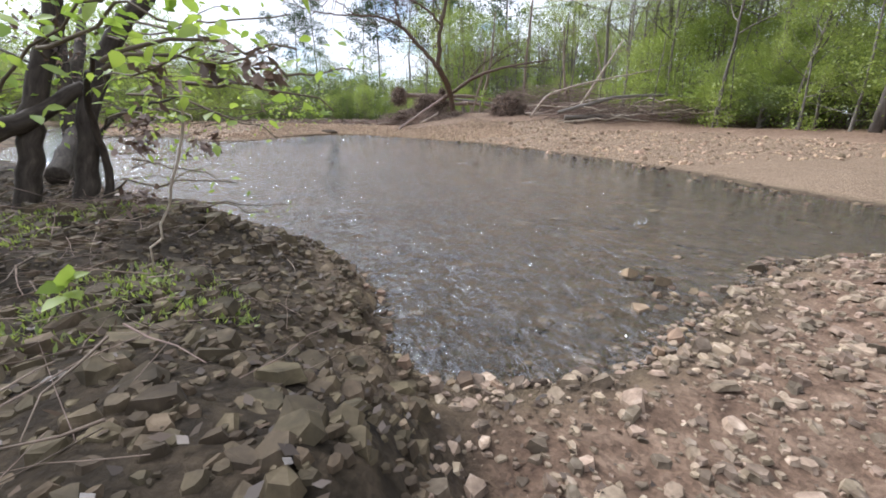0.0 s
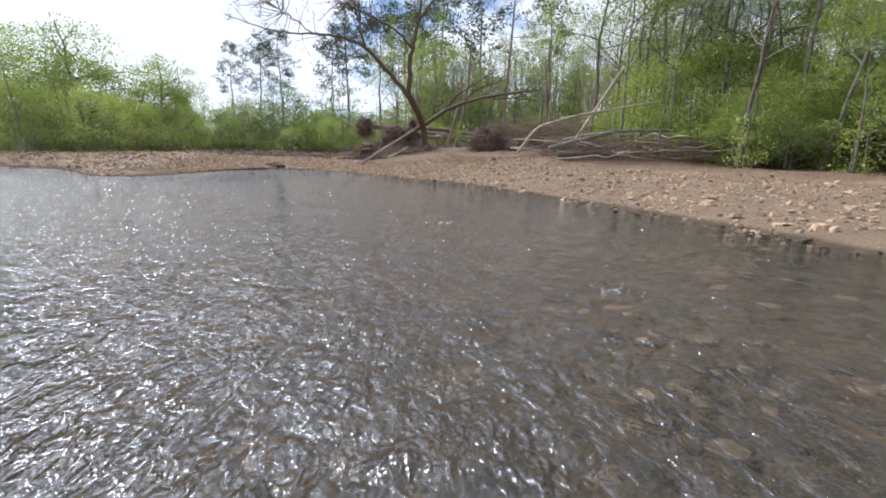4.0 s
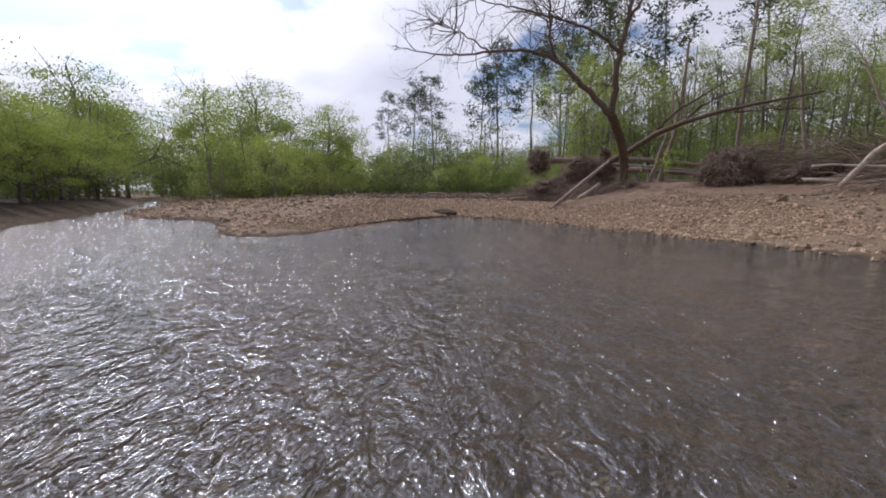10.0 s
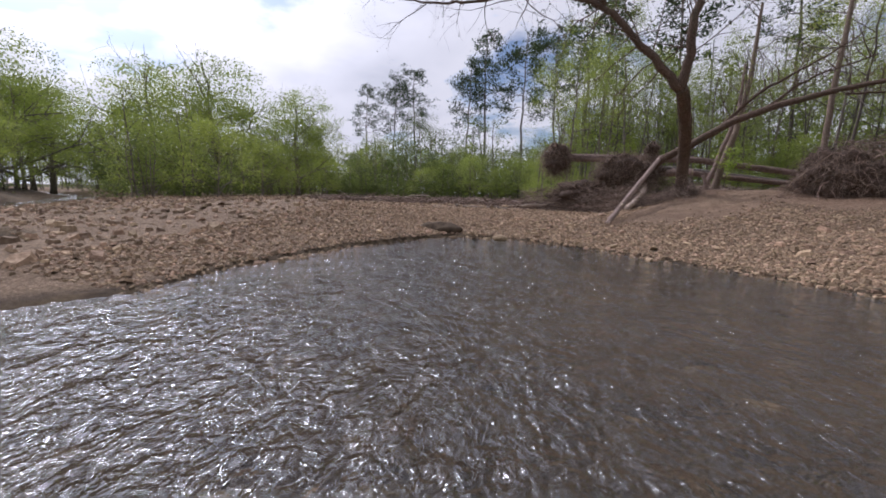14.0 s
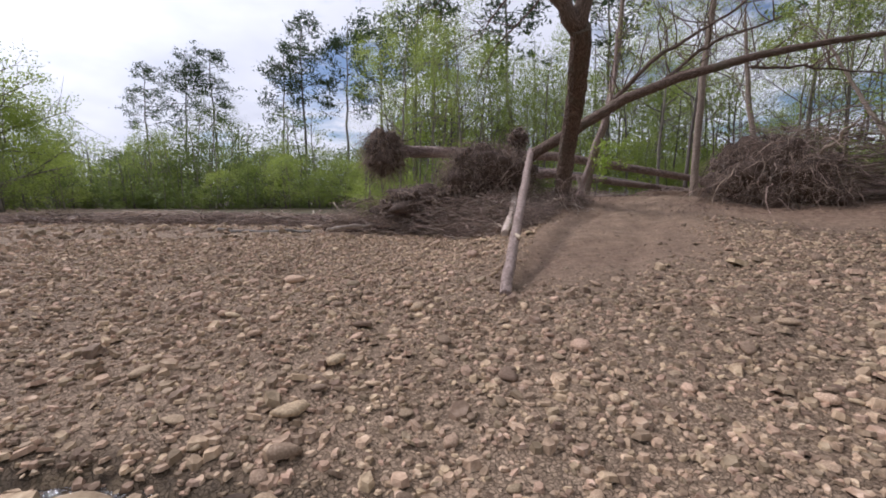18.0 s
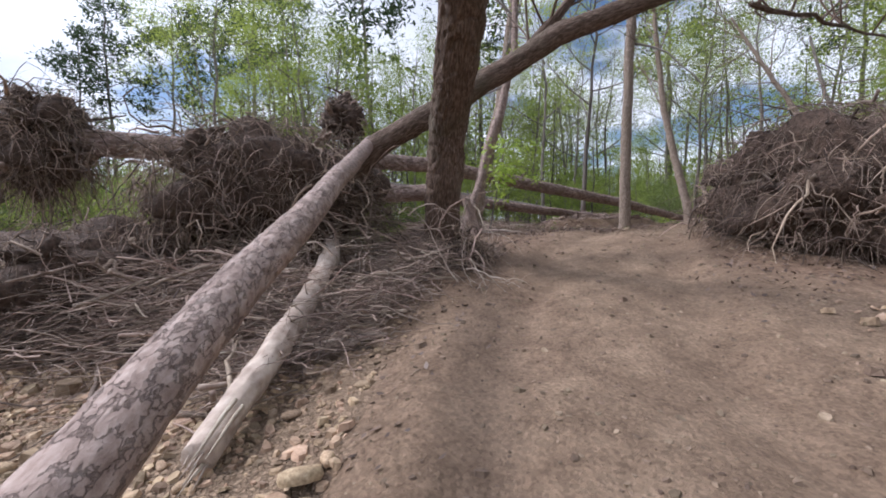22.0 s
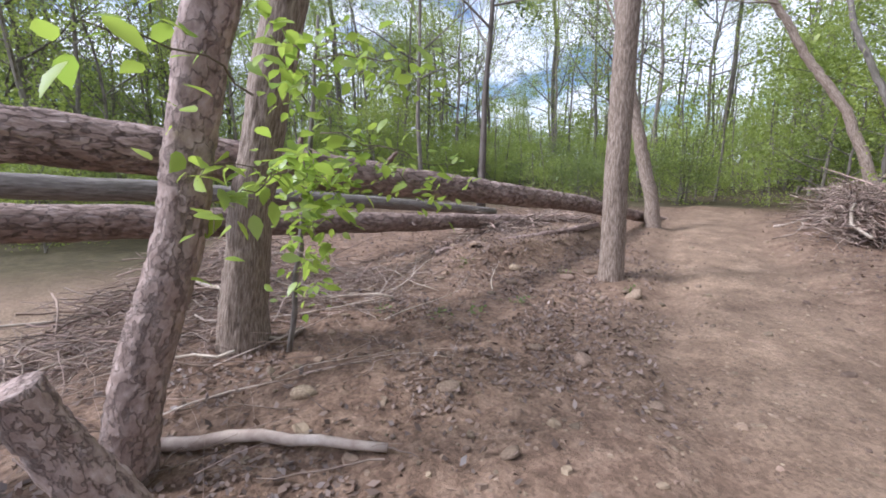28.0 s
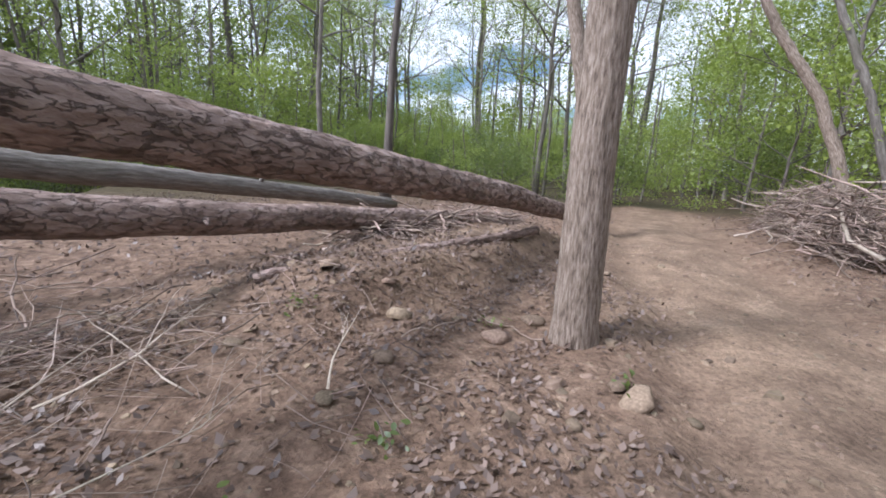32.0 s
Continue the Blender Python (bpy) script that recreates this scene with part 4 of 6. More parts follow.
far_woods("thicket", "the young growth under the trees", 260, (-4, 60, 52, 84), 308, LEAF_SPRING, 4.4, 14, 0.18, not_open, 0.40, 0.05, 24)
far_woods("thicket", "the young growth beside the track's end", 110, (24, 50, 32, 52), 309, LEAF_SPRING, 3.8, 14, 0.13, not_open, 0.40, 0.05, 26)
far_woods("thicket", "the young growth behind the fallen branches", 150, (15, 45, -6, 34), 310, LEAF_SPRING, 4.8, 14, 0.2, not_open, 0.4, 0.05)
far_woods("mid_woods", "the slender trees behind the large tree", 34, (0, 29, 60, 92), 312, LEAF_SPRING, 20, 20, 0.32, not_open, 0.17, 0.38, 20)
far_woods("bank_bushes", "the bright bushes overhanging the fallen branches", 46, (15, 32, 12, 29), 313, LEAF_NEAR, 2.9, 22, 0.2, lambda x, y: (shore_distance(x, y) > 8) & (np.abs(y - (36 - 0.68 * x)) < 3.5), 0.5, 0.0, 18)
# trees left of the view, added to cast shade on the start bank
plant(PROTOS[4], -6.5, -7.5, 0.5, 1.0)
plant(PROTOS[5], -8.5, -5.0, 0.7, 2.0)
plant(PROTOS[4], -9.5, -11, 0.6, 3.0)

# ---- fallen logs and named trees ----
def log_part(name, pts, radii, mat, parent, label="", sides=18, step=0.16, seed=1, rough=0.02, wob=0.01, ridge=None):
    p, r = np.asarray(pts, float), np.asarray(radii, float)
    seg = np.concatenate([[0], np.cumsum(np.linalg.norm(np.diff(p, axis=0), axis=1))])
    t = np.linspace(0, seg[-1], max(4, int(seg[-1] / step)))
    rng = np.random.RandomState(seed)
    q = np.stack([np.interp(t, seg, p[:, k]) for k in range(3)], 1) 
    for _ in range(3):
        q[1:-1] = (q[:-2] + 2 * q[1:-1] + q[2:]) / 4
    if ridge:
        wave = np.stack([fract_noise(t / 0.5, 0 * t + k, seed) for k in range(3)], 1)
        q += wave * wob * 1.2
        fat = np.interp(t, seg, r) * (1 + 1.5 * rough * fract_noise(t / 0.35, 0 * t, seed + 4))
        s = Shape()
        s.tube(q, fat, sides, seed=seed, ridge=ridge)
        return part(name, s, mat, parent, label)
    q += rng.normal(0, wob, q.shape)
    s = Shape()
    s.tube(q, np.interp(t, seg, r), sides, rough=rough, seed=seed)
    return part(name, s, mat, parent, label)


def wood_log(name, pts, radii, mat, label, **kw):
    root = thing(name, label, "fallen log")
    log_part("trunk", pts, radii, mat, root, **kw)
    return root


leaning_log = wood_log("leaning_log", [(-2.86, 26.95, 0.38), (-0.67, 31.6, 1.96), (1.5, 36.2, 3.47)], [0.085, 0.10, 0.105], BARK_FLAKY,
                       "long pale flaky-barked log leaning up against the root heap", seed=2, sides=44, step=0.022, ridge=(0.006, 0.055, 0.10))
white_log = wood_log("broken_log", [(-1.05, 31.9, 0.82), (-0.3, 33.4, 1.15), (0.55, 35.3, 1.66), (0.72, 36.0, 1.95)], [0.085, 0.12, 0.12, 0.10], WOOD_PALE,
                     "short weathered white broken log half buried in debris", seed=3, rough=0.08, sides=36, step=0.025, ridge=(0.012, 0.035, 0.35))
root_log = wood_log("uprooted_log", [(-3.0, 39.4, 3.68), (4.3, 39.45, 3.6), (6, 39.45, 3.39), (7.5, 39.45, 3.19), (12, 39.4, 2.6), (18.6, 39.5, 1.5)], [0.25, 0.185, 0.18, 0.175, 0.15, 0.10], BARK_PINE,
                    "long uprooted pine trunk lying across the trees", seed=4, sides=56, step=0.045, ridge=(0.016, 0.085, 0.16))
low_log = wood_log("fallen_pine", [(3.6, 40.8, 3.0), (8.7, 40.8, 2.47), (15.5, 40.8, 1.85)], [0.175, 0.15, 0.09], BARK_PINE,
                   "pinkish fallen pine trunk low over the ground", seed=5, sides=44, step=0.04, ridge=(0.010, 0.07, 0.13))
grey_log = wood_log("fallen_log", [(2.5, 42.2, 3.4), (7.4, 42.2, 2.92), (13, 42.2, 2.2)], [0.15, 0.13, 0.09], BARK_GREY,
                    "grey furrowed fallen trunk behind the pine", seed=6, sides=44, step=0.04, ridge=(0.010, 0.035, 0.4))

# knots and branch stubs on the fallen trunks, splinters on the broken one
rng = np.random.RandomState(61)
for owner, mat, line, r, count in ((root_log, BARK_PINE, [(-2.0, 39.4, 3.64), (8, 39.4, 3.27)], 0.25, 7), (low_log, BARK_PINE, [(4.0, 40.8, 2.96), (14, 40.8, 1.98)], 0.15, 7), (grey_log, BARK_GREY, [(3.0, 42.2, 3.35), (12.0, 42.2, 2.33)], 0.13, 6)):
    a, b = np.array(line)
    for k in range(count):
        c = a + (b - a) * rng.uniform(0, 1)
        d = rng.normal(0, 1, 3) * np.array([0.4, 1, 1])
        d /= np.linalg.norm(d)
        stub = Shape()
        stub.tube([c + d * r * 0.7, c + d * (r + 0.05), c + d * (r + rng.uniform(0.08, 0.22))], [0.035, 0.025, 0.018], 9, rough=0.08, seed=k)
        part("branch_stub", stub, mat, owner)
for k in range(12):
    c = np.array([-1.0, 32.0, 0.84]) + rng.normal(0, 0.06, 3)
    splinter = Shape()
    splinter.tube(bend(c + np.array([0.12, 0.22, 0.05]), c - np.array([0.10, 0.2, 0.05]) * rng.uniform(0.4, 1.5), 5, 0.01, rng), [0.016, 0.014, 0.012, 0.008, 0.002], 5)
    part("splinter", splinter, WOOD_PALE, white_log)
patch = Shape()
patch.lump((-2.02, 28.63, 1.03), (0.035, 0.16, 0.05), 3, 3, 0.3)
part("bare_patch", patch, WOOD_CUT, leaning_log, "yellow bare wood where the bark is gone")

big = thing("leaning_tree", "large brown-barked river tree leaning over the gravel bar", "tree", group="")
log_part("trunk", [(2.45, 35.4, 0.9), (2.3, 35.2, 1.5), (2.15, 34.9, 2.4), (2.0, 34.4, 3.4), (1.55, 33.2, 4.5), (0.85, 31.8, 5.5), (0.62, 31.4, 5.85)],
         [0.40, 0.285, 0.25, 0.245, 0.25, 0.25, 0.23], BARK_BROWN, big, seed=7, rough=0.010, sides=96, step=0.022, ridge=(0.034, 0.075, 0.20))
twigs, tips, rng = Shape(), [], np.random.RandomState(77)
BOUGHS = [([(0.62, 31.5, 5.75), (0.0, 31.4, 6.5), (-1.2, 31.3, 7.7), (-2.69, 31.28, 9.2), (-4.6, 31.6, 10.0), (-6.8, 32.2, 10.2), (-10.5, 33.6, 10.6), (-14.5, 35.0, 12.0)], [0.2, 0.18, 0.16, 0.13, 0.10, 0.08, 0.055, 0.02]),
         ([(0.62, 31.5, 5.75), (0.75, 31.3, 6.9), (0.78, 31.1, 8.6), (1.25, 31.6, 10.6), (1.6, 32.2, 12.4), (1.7, 32.2, 16.0)], [0.22, 0.19, 0.17, 0.14, 0.11, 0.05]),
         ([(-2.69, 31.28, 9.2), (-3.2, 31.3, 10.4), (-3.1, 31.4, 12.2), (-3.8, 31.6, 14.8)], [0.11, 0.085, 0.065, 0.03]),
         ([(0.9, 31.2, 9.3), (-0.3, 31.5, 10.6), (-2.2, 32.0, 11.6), (-5.5, 32.8, 13.0), (-8.5, 33.8, 14.2)], [0.11, 0.09, 0.07, 0.05, 0.025]),
         ([(1.4, 31.8, 11.4), (2.8, 31.6, 13.2), (4.5, 31.4, 15.2)], [0.10, 0.07, 0.04]),
         ([(-6.8, 32.2, 10.2), (-8.5, 32.4, 11.4), (-11.0, 32.8, 12.8)], [0.06, 0.04, 0.015])]
for k, (pts, rad) in enumerate(BOUGHS):
    log_part("limb", pts, rad, BARK_BROWN, big, sides=10, step=0.35, seed=20 + k, wob=0.04)
    p = np.array(pts)
    for _ in range(34):
        i = rng.randint(1, len(p) - 1) if len(p) > 2 else 0
        base = p[i] + (p[i + 1] - p[i]) * rng.uniform(0, 1)
        way = rng.normal(0, 1, 3) + np.array([-0.5, 0, 0.5])
        grow(twigs, base, way / np.linalg.norm(way), rng.uniform(1.6, 3.4), 0.035, 2, rng, tips, 4, kids=(2, 4))
tagged(part("twigwork", twigs, BARK_BROWN, big), kind="stuff")
buds = Shape()
t = np.array(tips)
buds.leaves(t[rng.randint(0, len(t), 1500)] + rng.normal(0, 0.12, (1500, 3)), 0.09, rng)
tagged(part("foliage", buds, LEAF_MID, big), kind="stuff")

arch = thing("arching_trunk", "long bare trunk arching past the large tree", "tree")
log_part("trunk", [(0.7, 35.9, 2.6), (1.4, 35.6, 3.3), (2.6, 35.1, 4.05), (3.9, 34.3, 4.95), (5.25, 33.4, 5.5), (6.9, 32.3, 5.9), (8.4, 31.4, 6.1), (11.0, 30.4, 6.4)],
         [0.19, 0.18, 0.18, 0.165, 0.14, 0.11, 0.08, 0.04], BARK_BROWN, arch, seed=8, sides=40, step=0.035, ridge=(0.012, 0.05, 0.2))
twigs, tips, rng = Shape(), [], np.random.RandomState(78)
for k, (pts, rad) in enumerate([([(3.4, 34.9, 4.6), (5.1, 34.4, 6.4), (6.5, 34, 7.2), (8.2, 33.5, 8.4)], [0.09, 0.07, 0.05, 0.03]),
                                ([(5.2, 34.4, 5.5), (6.8, 33.9, 6.9), (9, 33.5, 7.6)], [0.07, 0.05, 0.03]),
                                ([(8, 33.6, 6.0), (10, 33.4, 6.1), (12.5, 32.8, 5.9)], [0.05, 0.04, 0.02])]):
    log_part("limb", pts, rad, BARK_BROWN, arch, sides=8, step=0.3, seed=40 + k, wob=0.03)
    p = np.array(pts)
    for _ in range(16):
        i = rng.randint(0, len(p) - 1)
        way = rng.normal(0, 1, 3) + np.array([0.6, 0, 0.2])
        way[2] = abs(way[2]) + 0.3
        grow(twigs, p[i] + (p[i + 1] - p[i]) * rng.uniform(0, 1), way / np.linalg.norm(way), rng.uniform(1.2, 2.6), 0.025, 2, rng, tips, 4, kids=(2, 4))
tagged(part("twigwork", twigs, BARK_BROWN, arch), kind="stuff")

flaky = thing("flaky_tree", "crooked pale tree with peeling flaky bark", "tree")
log_part("trunk", [(4.45, 38.15, 1.5), (4.6, 38.0, 2.3), (4.85, 37.85, 3.1), (5.0, 37.75, 3.9), (5.25, 37.6, 4.7), (5.6, 37.5, 6.2), (5.7, 37.6, 8.5)],
         [0.14, 0.12, 0.11, 0.11, 0.10, 0.08, 0.05], BARK_FLAKY, flaky, seed=9, sides=44, step=0.02, ridge=(0.010, 0.055, 0.09))
bole = thing("pale_tree", "pale-barked tree standing beside the flaky tree", "tree")
log_part("trunk", [(5.55, 39.35, 1.5), (5.6, 39.3, 2.2), (5.75, 39.2, 3.2), (5.95, 39.05, 4.2), (6.2, 38.9, 5.2), (6.6, 38.8, 8), (6.8, 38.9, 12)],
         [0.24, 0.19, 0.17, 0.16, 0.15, 0.12, 0.06], BARK_PALE, bole, seed=10, sides=60, step=0.03, ridge=(0.012, 0.034, 0.22))
post = thing("track_tree", "upright tree with pale lower bark beside the dirt track", "tree")
log_part("trunk", [(10.15, 37.9, 1.2), (10.1, 37.9, 1.9), (10.1, 37.9, 3.9), (10.15, 37.85, 7.0), (10.4, 37.7, 12), (10.6, 37.6, 17)], [0.24, 0.165, 0.145, 0.13, 0.10, 0.04],
         BARK_PALE, post, seed=12, sides=48, step=0.032, ridge=(0.012, 0.03, 0.22))


def leaf_mesh(name, places, size, seed, droop=0.25, fine=True):
    """Broad pointed leaves, toothed, folded along the rib and bent down to the tip, as one mesh."""
    rng = np.random.RandomState(seed)
    n = len(places)
    run = np.array([0, 0.07, 0.18, 0.32, 0.47, 0.62, 0.77, 0.9, 1.0]) if fine else np.array([0, 0.15, 0.45, 0.75, 1.0])
    half = np.interp(run, [0, 0.07, 0.18, 0.32, 0.47, 0.62, 0.77, 0.9, 1.0], [0, 0.09, 0.19, 0.25, 0.265, 0.225, 0.145, 0.06, 0])
    if fine:
        half = half * (1 + 0.07 * np.cos(np.arange(len(run)) * np.pi))
    k = len(run)
    out = np.vstack([np.stack([run - (0 if not side else 0.03 * half), side * half, 0.16 * half * abs(side) - 0.16 * run ** 2], 1) for side in (0, 1, -1)])
    i = np.arange(k - 1)
    fan = np.vstack([np.stack([i, i + 1, k + i + 1, k + i], 1), np.stack([i, 2 * k + i, 2 * k + i + 1, i + 1], 1)])
    az, el, ro = rng.uniform(0, 6.28, n), rng.normal(-droop, 0.4, n), rng.normal(0, 0.45, n)
    v = np.zeros((n, 3 * k, 3))
    for j in range(n):
        m = (Matrix.Rotation(az[j], 3, "Z") @ Matrix.Rotation(-el[j], 3, "Y") @ Matrix.Rotation(ro[j], 3, "X"))
        v[j] = out * size * rng.uniform(0.5, 1.1) @ np.array(m).T + places[j]
    f = fan[None] + (np.arange(n) * 3 * k)[:, None, None]
    return fast_mesh(name, v.reshape(-1, 3), f.reshape(-1, 4), True)


def add_crown(root, foot, way, long, count, seed, leaf=LEAF_SPRING, leaf_size=0.09, per_tip=3, radius=0.03, bark=BARK_GREY):
    """Boughs and leaves along the upper part of a near tree."""
    rng = np.random.RandomState(seed)
    boughs, tips, foot, way = Shape(), [], np.array(foot, float), np.array(way, float)
    for k in range(count):
        d = rng.normal(0, 1, 3) + np.array([0, 0, 0.5])
        grow(boughs, foot + way * (k + rng.uniform()) / count, d / np.linalg.norm(d), long * rng.uniform(0.6, 1.2), radius, 2, rng, tips, 5, kids=(2, 3))
    tagged(part("branchwork", boughs, bark, root), kind="stuff")
    t = np.repeat(np.array(tips), per_tip, 0)
    part("crown", leaf_mesh("crown", t + rng.normal(0, 0.12, t.shape), leaf_size, seed, fine=False), leaf, root)


add_crown(flaky, (5.4, 37.6, 5.0), (0.3, 0, 3.4), 1.6, 7, 401, leaf_size=0.10)
add_crown(bole, (6.3, 38.9, 6.0), (0.5, 0, 6.0), 2.6, 9, 402, leaf_size=0.10)
add_crown(post, (10.2, 37.85, 7.0), (0.4, -0.2, 9.0), 3.0, 10, 403, leaf_size=0.10, radius=0.04)


def root_heap(name, label, centre, size, seed, count, long=1.2, drop=0.6, stubs=8, reach=0.4):
    """A torn root plate: a lump of soil bristling with roots."""
    root = thing(name, label, "root mass")
    rng = np.random.RandomState(seed)
    c, s = np.array(centre), np.array(size)
    body = Shape()
    body.lump(c, s * 0.76, seed, 4, 0.6, 1.9)
    part("soil", body, ROOT_SOIL, root)
    for k in range(22):
        d = rng.normal(0, 1, 3)
        d /= np.linalg.norm(d)
        r = np.min(s) * rng.uniform(0.08, 0.2)
        clod = Shape()
        clod.lump(c + d * s * rng.uniform(0.5, 0.85), (r, r, r * rng.uniform(0.6, 1.1)), seed + k, 2, 0.8, 1.6)
        part("clod", clod, ROOT_SOIL, root)
    fine = Shape()
    for k in range(count):
        d = rng.normal(0, 1, 3)
        d /= np.linalg.norm(d)
        p = [c + d * s * rng.uniform(0.72, 1.0)]
        w = d * s / np.max(s) * 0.3 + rng.normal(0, 0.8, 3)
        r0 = rng.choice([0.003, 0.006, 0.011, 0.02], p=[0.54, 0.33, 0.11, 0.02])
        ln = long * rng.uniform(0.25, 1.0) * (0.7 + r0 * 25)
        for _ in range(6):
            w = w + rng.normal(0, 0.42, 3) + np.array([0, 0, -0.3 * drop])
            w /= np.linalg.norm(w)
            p.append(p[-1] + w * ln / 6)
        fine.tube(p, r0 * np.linspace(1, 0.3, 7), 3 if r0 < 0.008 else 4, cap=False)
    tagged(part("rootwork", fine, ROOT, root), kind="stuff")
    for k in range(stubs):
        d = rng.normal(0, 1, 3)
        d /= np.linalg.norm(d)
        a = c + d * s * 0.7
        b = a + (d * 0.6 + rng.normal(0, 0.6, 3)) * long * reach
        sh = Shape()
        sh.tube(bend(a, b, 11, 0.06, rng), np.linspace(0.05, 0.012, 11), 8, rough=0.1, seed=k)
        part("thick_root", sh, ROOT, root)
    return root


root_heap("root_ball", "round torn root ball at the end of the uprooted trunk", (-3.6, 39.4, 3.65), (0.9, 0.8, 1.0), 51, 1800, 1.4, drop=1.4, stubs=12)
root_heap("root_plate", "dark root plate full of hanging roots behind the leaning log", (-0.1, 36.3, 2.55), (1.95, 1.0, 1.25), 52, 3800, 1.3, drop=1.3, stubs=14)
root_heap("root_stump", "small upturned root stump on top of the heap", (1.15, 36.6, 3.9), (0.4, 0.4, 0.45), 53, 420, 0.5, stubs=5)
root_heap("root_wall", "tall upturned root plate beside the dirt track", (7.4, 32.0, 2.2), (1.75, 2.1, 1.6), 54, 4200, 1.3, drop=1.2, stubs=14)
root_heap("root_tangle", "tangle of exposed roots round the foot of the large tree", (2.25, 35.0, 1.35), (0.9, 0.85, 0.6), 57, 2600, 0.8, drop=0.5, stubs=8, reach=0.35)
root_heap("root_mound", "brown mound of torn roots beside the uprooted trunk", (-2.3, 37.0, 1.45), (1.9, 1.1, 0.85), 55, 1900, 1.0)
root_heap("root_mound", "brown mound of roots and sticks behind the root plate", (10.6, 29.4, 1.75), (2.2, 1.5, 1.25), 56, 2200, 1.1)
root_heap("root_mound", "low dark mound of roots at the end of the branch heap", (14.0, 27.2, 1.5), (2.2, 1.4, 0.95), 58, 1500, 1.1)


def stick_heap(name, label, line, width, high, count, seed, long=(0.6, 2.0), thick=(0.004, 0.02), mat=TWIG, singles=0, single_r=0.05, aim=None, lift=0.05, single_mat=None):
    """A heap of driftwood along a line on the ground; the large sticks are pieces of their own."""
    root = thing(name, label, "driftwood")
    rng = np.random.RandomState(seed)
    ln = np.array(line, float)
    seg = np.concatenate([[0], np.cumsum(np.linalg.norm(np.diff(ln, axis=0), axis=1))])
    fine = Shape()
    for k in range(count + singles):
        s = rng.uniform(0, seg[-1])
        x, y = np.interp(s, seg, ln[:, 0]), np.interp(s, seg, ln[:, 1])
        off = rng.normal(0, width * 0.45, 2)
        x, y = x + off[0], y + off[1]
        top = high * np.exp(-(off @ off) / (width * width)) * rng.uniform(0, 1)
        z = z_at(x, y) + lift + top
        az = rng.uniform(0, 6.28) if aim is None else radians(aim) + rng.normal(0, 0.5)
        big_one = k >= count
        l = rng.uniform(*long) * (1.5 if big_one else 1)
        d = np.array([np.cos(az), np.sin(az), rng.normal(0, 0.22)])
        a = np.array([x, y, z]) - d * l / 2
        b = a + d * l
        a[2], b[2] = max(a[2], z_at(a[0], a[1]) + 0.02), max(b[2], z_at(b[0], b[1]) + 0.02)
        p = bend(a, b, 7, 0.028 * l, rng)
        if big_one:
            sh = Shape()
            r = single_r * rng.uniform(0.5, 1.3)
            sh.tube(p, np.linspace(r, r * 0.5, 7), 8, rough=0.06, seed=k)
            part("stick", sh, single_mat or WOOD_PALE, root)
        else:
            r = thick[0] + (thick[1] - thick[0]) * rng.uniform() ** 2.2
            fine.tube(p[::2] if r < 0.006 else p, np.linspace(r, r * 0.35, 4 if r < 0.006 else 7), 3 if r < 0.006 else 4, cap=False)
    tagged(part("brushwood", fine, mat, root), kind="stuff")
    return root


stick_heap("driftwood_heap", "grey heap of twigs and roots around the leaning log", [(-5.4, 38.2), (-3.2, 37.0), (-1.4, 35.2), (-0.4, 33.8)], 1.15, 1.3, 5200, 61, long=(0.2, 1.0), thick=(0.002, 0.011), singles=90, single_r=0.03, single_mat=STICK)
stick_heap("driftwood_heap", "brown twigs and roots around the foot of the large tree", [(-0.9, 33.0), (0.3, 33.6), (1.3, 34.4), (2.2, 35.5), (2.7, 36.8)], 0.62, 0.42, 3600, 62, long=(0.15, 0.8), thick=(0.002, 0.009), singles=90, single_r=0.02, single_mat=STICK)
stick_heap("driftwood_heap", "brown tangle of sticks and torn roots under the root plate", [(-1.2, 35.9), (0.2, 35.7), (1.6, 35.9)], 0.55, 1.5, 2400, 70, long=(0.2, 1.0), thick=(0.002, 0.010), mat=ROOT, singles=40, single_r=0.014, single_mat=STICK)
stick_heap("driftwood_heap", "long heap of grey branches against the root plate", [(7.6, 32.6), (9.0, 30.4), (12, 28.2), (14, 27)], 0.8, 2.6, 2400, 63, long=(0.5, 2.0), thick=(0.003, 0.016), singles=70, single_r=0.03, aim=-35, single_mat=STICK)
stick_heap("driftwood_heap", "tangle of pale fallen branches on the gravel's edge", [(10, 24.5), (13, 22.5), (17, 21.5), (21, 20)], 1.2, 1.3, 900, 64, long=(1.2, 4.0), singles=30, single_r=0.07, aim=-20)
stick_heap("driftwood_heap", "pale brushwood on the woodland soil", [(3.4, 39.5), (5.5, 39.9), (8.0, 40.3)], 0.8, 0.22, 480, 65, long=(0.3, 1.3), thick=(0.002, 0.007), singles=10, single_r=0.012)
stick_heap("driftwood_heap", "heap of brown branches beside the track's end", [(15.5, 35.2), (17.5, 35.4), (20, 35.8)], 0.8, 1.1, 1300, 66, long=(0.5, 2.0), singles=20, single_r=0.024, aim=10)
stick_heap("driftwood_heap", "brown brush under the end of the fallen pines", [(10.5, 40.8), (12.5, 40.8), (14.5, 40.6)], 0.4, 0.25, 420, 67, long=(0.3, 1.2), singles=6, single_r=0.03)
stick_heap("driftwood_heap", "dark twigs and torn roots under the fallen trunks", [(1.5, 40.8), (4.0, 41.6), (7.0, 42.0)], 1.2, 0.6, 1400, 68, long=(0.4, 1.6), thick=(0.003, 0.014), singles=8, single_r=0.03)


